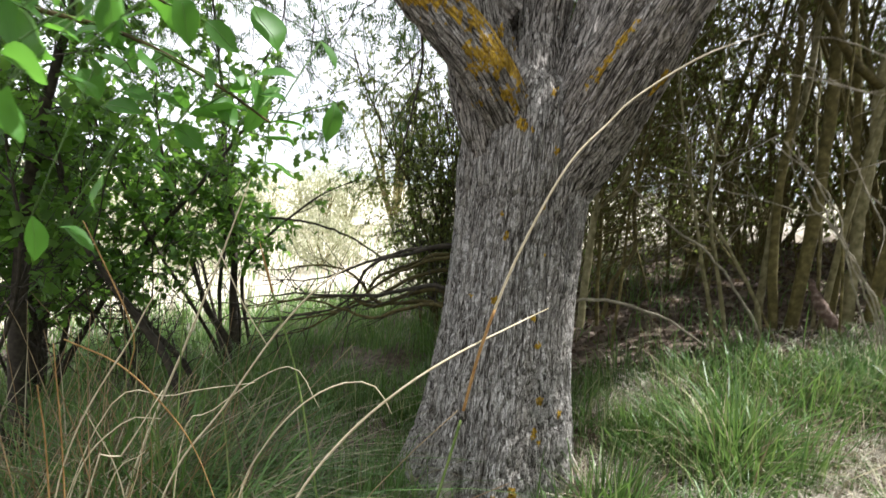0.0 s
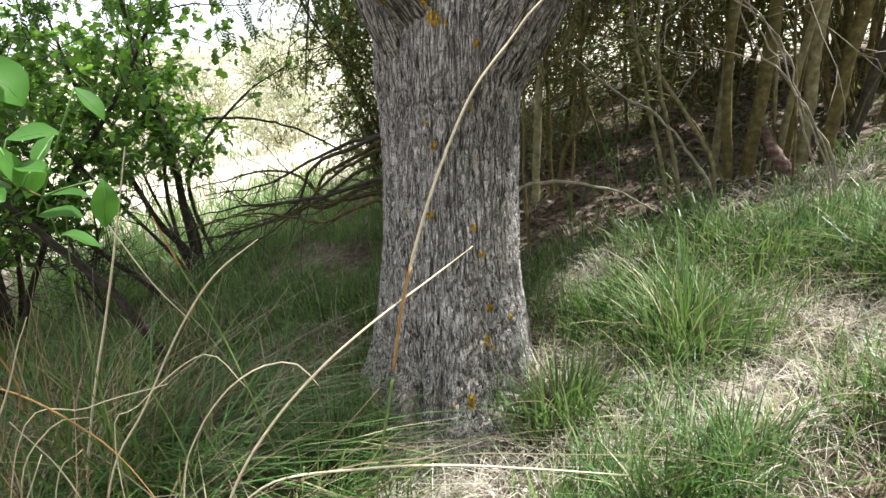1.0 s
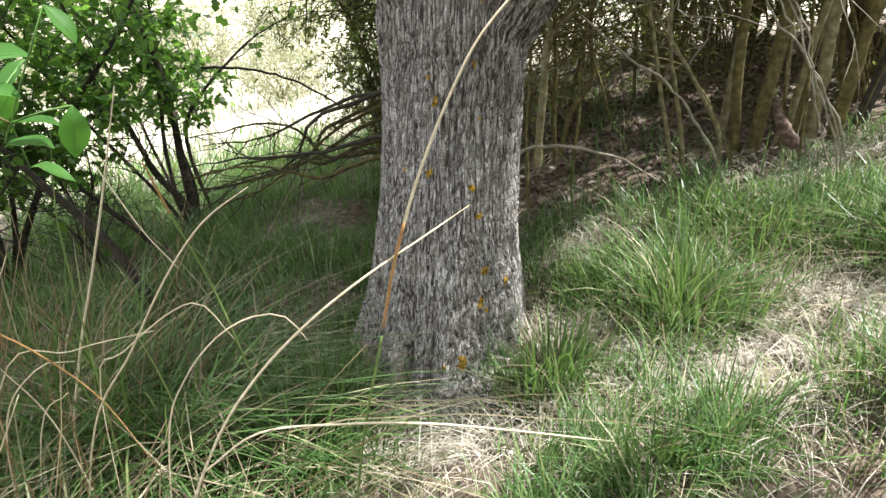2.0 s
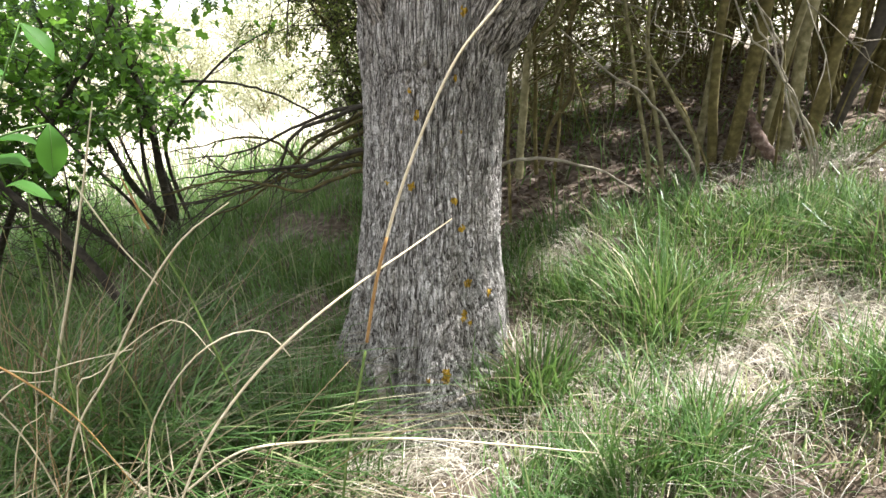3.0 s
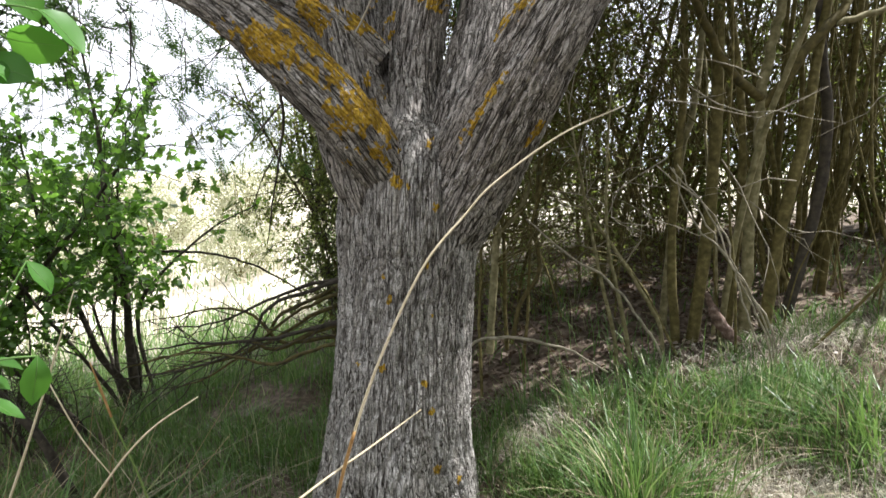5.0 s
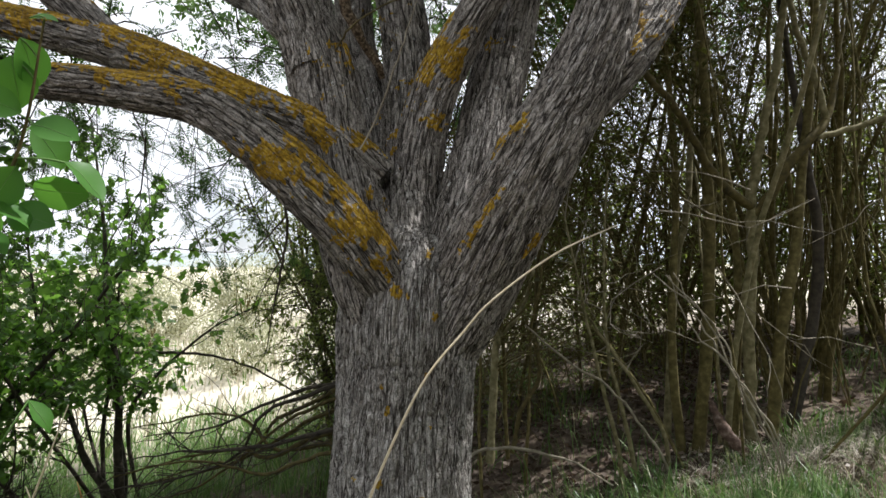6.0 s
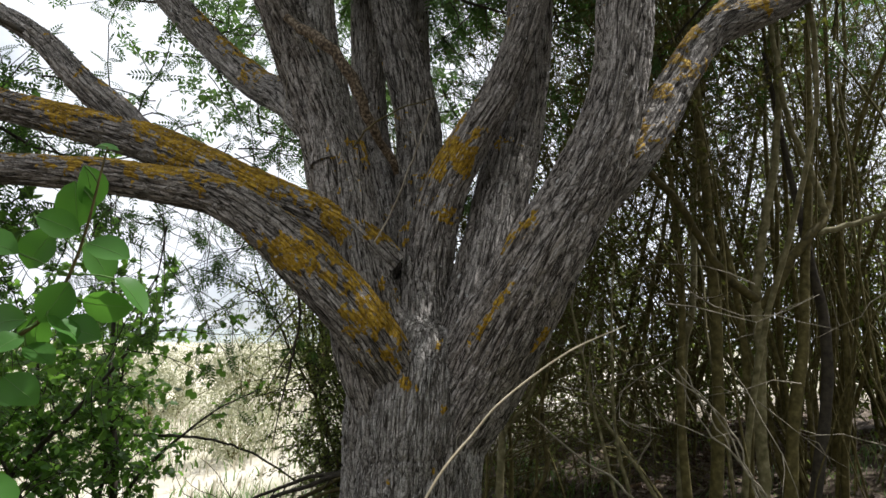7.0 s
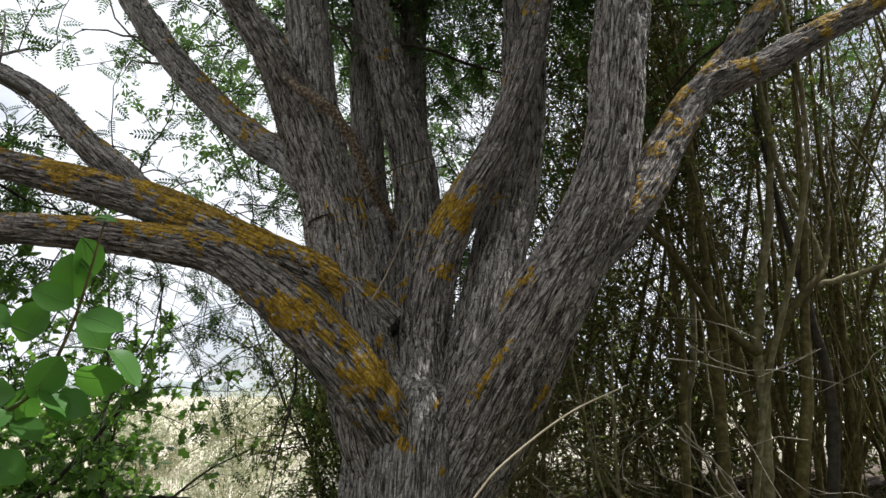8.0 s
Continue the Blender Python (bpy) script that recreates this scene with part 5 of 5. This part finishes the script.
for rows, m in (([(-0.80, 1.2, 0.0, .0028), (-0.76, 1.2, 0.51, .0026), (-0.60, 1.2, 0.87, .0022), (-0.54, 1.2, 0.98, .001)], BLEACHED), ([(-0.62, 1.22, 0.78, .0018), (-0.60, 1.2, 0.87, .0022), (-0.66, 1.2, 1.01, .0022), (-0.70, 1.2, 1.09, .0012)], RUSTY),
                ([(-0.80, 1.3, 0.82, .0026), (-0.68, 1.3, 0.77, .003), (-0.58, 1.3, 0.68, .003), (-0.51, 1.3, 0.58, .002), (-0.44, 1.3, 0.40, .0012)], RUSTY), ([(-0.66, 1.45, 0.1, .0022), (-0.61, 1.45, 0.51, .002), (-0.53, 1.45, 0.62, .002), (-0.35, 1.45, 0.74, .0018), (-0.27, 1.45, 0.64, .001)], BLEACHED),
                ([(-1.05, 1.35, 0.2, .0022), (-0.76, 1.35, 0.60, .002), (-0.58, 1.35, 0.69, .002), (-0.40, 1.35, 0.73, .001)], BLEACHED), ([(-0.66, 1.5, 0.1, .003), (-0.63, 1.5, 0.78, .0028), (-0.61, 1.5, 1.0, .0022), (-0.58, 1.5, 1.13, .001)], GREEN_STALK),
                ([(-0.73, 1.2, 0.0, .003), (-0.74, 1.2, 0.52, .0028), (-0.76, 1.2, 0.84, .0016)], RUSTY), ([(-0.74, 1.18, 0.0, .003), (-0.76, 1.18, 0.55, .0028), (-0.78, 1.18, 0.76, .0016)], RUSTY),
                ([(-1.0, 1.5, 0.1, .003), (-0.91, 1.5, 0.35, .003), (-0.78, 1.5, 0.55, .0026), (-0.68, 1.5, 0.57, .0014)], BLEACHED),
                ([(-0.98, 1.5, 0.1, .0026), (-0.82, 1.5, 0.36, .0026), (-0.72, 1.5, 0.48, .0014)], BLEACHED), ([(-0.70, 1.0, 0.4, .0022), (-0.58, 1.0, 0.63, .0022), (-0.52, 1.0, 0.71, .002), (-0.45, 1.0, 0.83, .001)], BLEACHED),
                ([(-0.70, 1.5, 0.1, .003), (-0.77, 1.5, 0.35, .0028), (-0.87, 1.5, 0.58, .0014)], BLEACHED)):
    stalk([(x, y, float(gz(x, y)) - 0.02 if i == 0 and z < 0.5 else z, 0.72 * r) for i, (x, y, z, r) in enumerate(rows)], m, "dry rusty grass stalk" if m is RUSTY else "thin bleached grass stalk")
dryst = Heap()
for i in range(300):
    p = np.array([rng.uniform(-1.9, -0.4), rng.uniform(0.95, 2.3), 0.0])
    if p[0] > -0.25 - 0.25 * p[1]:
        continue
    p[2] = float(gz(p[0], p[1])) - 0.02
    P = wander(p, rng.normal(0, 0.35, 3) * (1, 1, 0) + (0, 0, 1), rng.uniform(0.5, 1.15), 9, 0.06, rng.uniform(0, 0.1))
    dryst.add(*tube(P, np.linspace(rng.uniform(0.0015, 0.003), 0.0008, len(P)), 4))
tagged(new("dry_stalks", dryst.mesh("dry_stalks", RUST)), "rusty dry stalks standing in the long grass", "dry stalks", kind="stuff")


# ---- the leafy sprig near the path ----
def near_leaf(foot_at, way, size, ob, flat=False):
    """A round leaf with its midrib, turned to the light over the path."""
    T, polys = (LONG if rng.uniform() < 0.75 else ROUND) if flat else ROUND
    X = unit(np.asarray(way, float))
    face = (rng.normal(0, 0.45), -0.35 + rng.normal(0, 0.45), 0.9) if flat else (0.25 + rng.normal(0, 0.4), -0.8 + rng.normal(0, 0.3), 0.55 + rng.normal(0, 0.4))
    side = unit(np.cross(face, X))
    up = np.cross(X, side)
    wave = rng.normal(0, 0.05, 3)
    shape = T.copy()
    shape[:, 2] += wave[0] * np.sin(6 * T[:, 0]) + wave[1] * T[:, 1] + 0.04 * np.sin(9 * T[:, 0] + 5 * wave[2]) * np.abs(T[:, 1])
    put = lambda Q: foot_at + size * (Q[:, :1] * X + Q[:, 1:2] * side + Q[:, 2:] * up)
    lf = part("leaf", mesh_np("leaf", put(shape), polys, NEAR_LEAF), ob)
    rib = shape[1::3][:-1] + (0, 0, 0.006)
    part("midrib", mesh_np("midrib", *tube(put(rib), np.linspace(0.0005, 0.0002, len(rib)), 4), RIB), lf)


def sprig(name, stem, leaves, label, extra=0, flat=False, sag=0.0):
    ob = thing(name, stem[0][:3], label, "sprig", "leafy sprigs")
    S = spline(stem, 0.02)
    S[:, 2] -= sag
    part("stem", mesh_np("stem", *tube(S[:, :3], S[:, 3], 6), MOSSY), ob)
    rows = [(x, y, z - sag, dx, dy, dz, size) for x, y, z, dx, dy, dz, size in leaves]
    for i in range(extra):
        p = S[rng.integers(2, len(S)), :3] + rng.normal(0, 0.035, 3) + (0, 0, -0.015)
        rows.append((*p, rng.uniform(-0.3, 1), rng.normal(0, 0.3), rng.uniform(-1, 0.2), rng.uniform(0.04, 0.062)))
    for x, y, z, dx, dy, dz, size in rows:
        way, s = unit(np.array((dx, dy, dz), float)), Heap()
        i = np.argmin(np.linalg.norm(S[:, :3] - (x, y, z), axis=1))
        foot_at = np.array((x, y, z)) - way * size * 0.5
        near_leaf(foot_at, way, size * 0.9, ob, flat)
        s.add(*tube(np.linspace(S[i, :3], foot_at, 4) + np.array([(0, 0, 0), (0, 0, .002), (0, 0, .002), (0, 0, 0)]), [0.0011] * 4, 4))
        part("leaf_stalk", s.mesh("leaf_stalk", RIB), ob)


sprig("leafy_sprig", [(-0.42, 0.9, 1.50, .004), (-0.30, 0.87, 1.58, .003), (-0.22, 0.85, 1.62, .0025), (-0.185, 0.85, 1.70, .002), (-0.165, 0.85, 1.83, .0012)],
      [(-0.193, 0.85, 1.756, 0.1, 0.1, -1, .06), (-0.147, 0.84, 1.706, 1, -0.2, -0.2, .055), (-0.231, 0.85, 1.703, -0.6, 0, -1, .06), (-0.121, 0.86, 1.655, 0.9, 0.2, -0.7, .06),
       (-0.195, 0.83, 1.640, -0.4, -0.3, -1, .056), (-0.150, 0.86, 1.640, 1, 0, -0.2, .06), (-0.170, 0.84, 1.612, 1, -0.2, -0.2, .055), (-0.227, 0.86, 1.608, -0.2, 0.2, -1, .05),
       (-0.214, 0.85, 1.586, 0.8, -0.3, -0.3, .045), (-0.230, 0.85, 1.545, 0.8, -0.2, -0.5, .055), (-0.262, 0.85, 1.62, -1, 0, -0.1, .06), (-0.245, 0.85, 1.43, 0.6, 0, -0.8, .07), (-0.165, 0.85, 1.83, 0.8, 0, 0.1, .03)],
      "sprig of round bright green leaves hanging near the path", 12, False, 0.035)
sprig("leafy_sprig", [(-0.62, 0.9, 1.42, .004), (-0.45, 0.87, 1.38, .003), (-0.32, 0.85, 1.32, .0025), (-0.24, 0.85, 1.27, .0015)],
      [(-0.212, 0.85, 1.274, 1, 0, 0.1, .055), (-0.225, 0.85, 1.250, 1, 0.1, 0, .05), (-0.235, 0.86, 1.340, 1, 0, 0.2, .06), (-0.255, 0.84, 1.305, 0.3, 0, -1, .05), (-0.30, 0.85, 1.288, 1, 0, 0.2, .07),
       (-0.16, 0.85, 1.365, 0.6, 0, -0.7, .045), (-0.35, 0.85, 1.245, 0.8, -0.3, -0.5, .06), (-0.40, 0.86, 1.23, 0.2, 0, -1, .06), (-0.38, 0.85, 1.19, 0.7, 0.3, -0.6, .06), (-0.43, 0.83, 1.28, 0.9, -0.3, 0, .06),
       (-0.48, 0.85, 1.16, -0.4, 0, -1, .065), (-0.50, 0.85, 1.10, 0.9, 0, -0.3, .065), (-0.56, 0.85, 1.09, 0.2, 0, -1, .07), (-0.60, 0.85, 1.25, 0.3, 0, -1, .07)],
      "sprig of round bright green leaves reaching over the grass", 44, True)
sprig("leafy_sprig", [(-0.70, 0.75, 1.50, .004), (-0.52, 0.7, 1.45, .003), (-0.36, 0.65, 1.40, .0022), (-0.28, 0.62, 1.36, .0014)],
      [(-0.26, 0.62, 1.345, 0.3, 0, -1, .055), (-0.41, 0.62, 1.32, 0.5, 0, -1, .06), (-0.40, 0.60, 1.29, 0.9, 0, -0.3, .06), (-0.46, 0.66, 1.34, 0.2, 0.1, -1, .06), (-0.36, 0.62, 1.28, 0.8, 0, -0.4, .05), (-0.30, 0.66, 1.39, 1, 0, 0.3, .05), (-0.42, 0.6, 1.24, 0, 0, -1, .06)],
      "sprig of round dark green leaves close by the path", 28, True)

# ---- loose branches ----
def branch(rows, mat, label, sides=8, group="fallen branches"):
    S = spline(rows, 0.05)
    P = S[:, :3] + rng.normal(0, 0.004, (len(S), 3))
    return tagged(new("branch", mesh_np("branch", *tube(P, S[:, 3], sides), mat)), label, "branch", group)


branch([(2.15, 2.95, 0.53, .018), (2.28, 3.0, 0.558, .022), (2.483, 3.0, 0.607, .022), (2.686, 3.0, 0.622, .02), (3.1, 3.1, 0.66, .015)], DARK_STEM, "dark fallen branch lying on the bank")
branch([(0.55, 2.95, 0.5, .007), (0.65, 2.9, 0.673, .008), (0.808, 2.9, 0.692, .008), (0.996, 2.9, 0.657, .007), (1.134, 2.9, 0.61, .005), (1.3, 2.9, 0.5, .004)], GREY_TWIG, "thin grey twig bowed to the ground")
forked = thing("forked_limb", (2.26, 3.3, 0.5), "pale stem of the thicket with mossy forked side branches", "branch", "thicket limbs")
for key, rows, m in (("main_stem", [(2.26, 3.3, 0.45, .032), (2.25, 3.3, 1.20, .031), (2.28, 3.3, 1.60, .030), (2.27, 3.3, 1.88, .028), (2.36, 3.3, 2.34, .024), (2.49, 3.32, 2.93, .020), (2.6, 3.4, 4.3, .010)], PALE_STEM),
                     ("side_branch", [(2.27, 3.3, 1.84, .024), (2.19, 3.25, 1.87, .026), (1.97, 3.2, 2.04, .022), (1.76, 3.1, 2.29, .019), (1.56, 3.05, 2.47, .017), (1.38, 3.05, 2.7, .012), (1.2, 3.1, 3.1, .006)], MOSSY),
                     ("side_branch", [(2.27, 3.3, 1.80, .026), (2.33, 3.25, 1.88, .028), (2.44, 3.22, 2.07, .027), (2.60, 3.22, 2.25, .026), (2.69, 3.25, 2.33, .024), (2.8, 3.3, 2.6, .014), (2.95, 3.4, 3.2, .008)], MOSSY),
                     ("side_branch", [(2.69, 3.25, 2.30, .020), (2.66, 3.25, 2.45, .019), (2.62, 3.25, 2.57, .018), (2.50, 3.25, 2.91, .016), (2.44, 3.25, 3.4, .014), (2.45, 3.3, 4.2, .010)], PALE_STEM),
                     ("side_branch", [(2.60, 3.22, 2.22, .018), (2.70, 3.20, 2.24, .017), (2.82, 3.18, 2.28, .016), (3.08, 3.15, 2.38, .014), (3.5, 3.2, 2.6, .010)], PALE_STEM)):
    S = spline(rows, 0.05)
    part(key, mesh_np(key, *tube(S[:, :3] + rng.normal(0, 0.004, (len(S), 3)), S[:, 3], 9), m), forked)
log = thing("rotten_log", (1.98, 3.12, 0.6), "short rotten reddish log leaning in the thicket", "log", "fallen branches")
for key, rows, m in (("log", [(1.94, 3.16, 0.82, .014), (1.97, 3.13, 0.72, .028), (2.02, 3.10, 0.63, .032), (2.08, 3.08, 0.57, .028), (2.11, 3.07, 0.54, .02)], RUSTY_WOOD),):
    S = spline(rows, 0.02)
    part(key, mesh_np(key, *tube(S[:, :3] + rng.normal(0, 0.003, (len(S), 3)), S[:, 3] * (1 + rng.normal(0, 0.1, len(S))), 10), m), log)


def twig(rows_list, mat, label):
    ob = thing("twig", rows_list[0][0][:3], label, "twig", "loose twigs on the tree")
    for rows in rows_list:
        S = spline(rows, 0.03)
        part("shoot", mesh_np("shoot", *tube(S[:, :3] + rng.normal(0, 0.0015, (len(S), 3)), S[:, 3], 5), mat), ob)


twig([[(-0.10, 2.28, 1.86, .006), (-0.12, 2.30, 1.80, .006), (-0.10, 2.32, 1.67, .005), (-0.12, 2.34, 1.53, .0045), (-0.15, 2.36, 1.38, .003), (-0.18, 2.36, 1.22, .0015)],
      [(-0.10, 2.32, 1.70, .0035), (-0.16, 2.32, 1.63, .003), (-0.21, 2.32, 1.57, .002), (-0.28, 2.32, 1.50, .001)],
      [(-0.12, 2.34, 1.55, .003), (-0.18, 2.36, 1.46, .002), (-0.22, 2.38, 1.35, .001)]], DARK_STEM, "dark dead twig hanging from the lower limb")
twig([[(0.06, 2.36, 2.30, .004), (0.12, 2.26, 2.345, .0038), (0.22, 2.18, 2.39, .003), (0.35, 2.13, 2.42, .0022), (0.41, 2.12, 2.44, .0012)]], MOSSY, "thin mossy twig before the forked stems")
twig([[(0.15, 2.20, 1.91, .003), (0.21, 2.14, 2.02, .0034), (0.26, 2.09, 2.15, .0032), (0.30, 2.06, 2.26, .0025), (0.33, 2.03, 2.36, .0012)],
      [(0.28, 2.06, 2.22, .002), (0.27, 2.06, 2.25, .0016), (0.24, 2.06, 2.26, .001)]], GREY_TWIG, "pale forked twig caught in the fork")
twig([[(-0.14, 2.00, 2.43, .0009), (-0.15, 2.02, 2.23, .0009), (-0.16, 2.05, 2.08, .0009), (-0.16, 2.12, 1.97, .0009)]], GREY_TWIG, "fine pale strand hanging from a limb")
# pale dead twigs zigzagging through the thicket
for i in range(16):
    p = np.array([rng.uniform(1.35, 3.0), rng.uniform(2.75, 3.3), rng.uniform(0.9, 2.0)])
    t1 = wander(p, (rng.choice((-1, 1)), rng.normal(0, 0.2), rng.normal(-0.1, 0.3)), rng.uniform(0.4, 0.8), 5, 0.3, 0.0)
    t2 = wander(t1[3], t1[3] - t1[2] + rng.normal(0, 0.1, 3), 0.2, 3, 0.3, 0.0)
    ob = thing("twig", p, "pale dead twig zigzagging through the thicket", "twig", "pale twigs in the thicket")
    for t in (t1, t2):
        part("shoot", mesh_np("shoot", *tube(t, np.linspace(0.0032, 0.001, len(t)), 4), GREY_TWIG), ob)
for k in range(4):
    o = rng.normal(0, 0.03, 3)
    branch([(1.495 + o[0], 2.75, 1.485, .003), (1.672 + o[1], 2.75, 1.263, .004), (1.811, 2.75 + o[2], 1.026, .0045), (1.997 + o[0], 2.75, 0.717, .005), (2.1, 2.8, 0.45, .005)], GREY_TWIG, "bleached dead twig leaning in the thicket", 6, "dead twigs")
branch([(0.919, 3.0, 1.234, .004), (1.139, 3.0, 1.054, .005), (1.338, 3.0, 0.93, .006), (1.562, 3.0, 0.648, .007), (1.7, 3.0, 0.4, .007)], GREY_TWIG, "grey dead stick leaning in the thicket", 6, "dead twigs")
# the arching shoot and the low dead boughs at the meadow's edge
branch([(-2.066, 5.2, 0.816, .012), (-1.475, 5.2, 0.839, .012), (-1.053, 5.2, 0.804, .010), (-0.761, 5.2, 0.707, .009), (-0.384, 5.2, 0.49, .007)], DARK_STEM, "dark shoot arching over the meadow's edge", 6)
def bough(rows, mat):
    S = spline(rows, 0.06)
    ob = thing("bough", rows[0][:3], "low mossy bough sweeping down to the grass", "branch", "low boughs")
    P = S[:, :3] + np.cumsum(rng.normal(0, 0.006, (len(S), 3)), 0)
    part("branch", mesh_np("branch", *tube(P, S[:, 3], 7), mat), ob)
    tw = Heap()
    for q, d in zip(*along(P, 11, 0.2)):
        t = wander(q, d * 0.8 + rng.normal(0, 0.5, 3), rng.uniform(0.15, 0.55), 5, 0.2, 0.02)
        tw.add(*tube(t, np.linspace(0.004, 0.0012, len(t)), 4))
    tagged(part("brushwood", tw.mesh("brushwood", DARK_STEM), ob), kind="stuff")


for k in range(9):
    o = rng.normal(0, 1, 4)
    s = rng.uniform(0.5, 1.1)
    y0 = 4.0 + 0.3 * o[1]
    bough([(0.35, y0, 0.55 + 0.2 * o[0], .018 * s), (-0.02, y0 - 0.1, 0.62 + 0.13 * o[0], .016 * s), (-0.38, y0 - 0.1 + 0.1 * o[3], 0.50 + 0.13 * o[0] + 0.05 * o[2], .012 * s),
           (-0.72 - 0.1 * o[3], y0 - 0.1, 0.40 + 0.11 * o[2], .008 * s), (-0.95 - 0.25 * s, y0 - 0.1 + 0.2 * o[3], 0.30 + 0.15 * o[2], .003)], MOSSY if k % 3 else DARK_STEM)


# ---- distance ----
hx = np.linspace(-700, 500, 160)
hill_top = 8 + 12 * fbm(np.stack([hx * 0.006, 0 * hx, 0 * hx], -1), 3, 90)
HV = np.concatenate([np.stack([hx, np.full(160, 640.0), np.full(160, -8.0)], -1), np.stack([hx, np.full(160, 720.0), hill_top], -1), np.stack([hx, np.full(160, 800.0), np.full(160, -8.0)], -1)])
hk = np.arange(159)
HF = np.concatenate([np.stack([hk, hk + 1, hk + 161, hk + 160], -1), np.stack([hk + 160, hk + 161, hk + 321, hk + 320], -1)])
# the ridge's pale blue is distance haze put into its base colour
HAZE_BLUE = wood_material("hazed_woodland", [(0.3, (0.20, 0.23, 0.23)), (0.7, (0.32, 0.35, 0.34))], 0.05)
tagged(new("backdrop", mesh_np("backdrop", HV, [HF], HAZE_BLUE)), "long wooded ridge in the far distance, blue-green haze put into its colour", "hill", kind="structure")
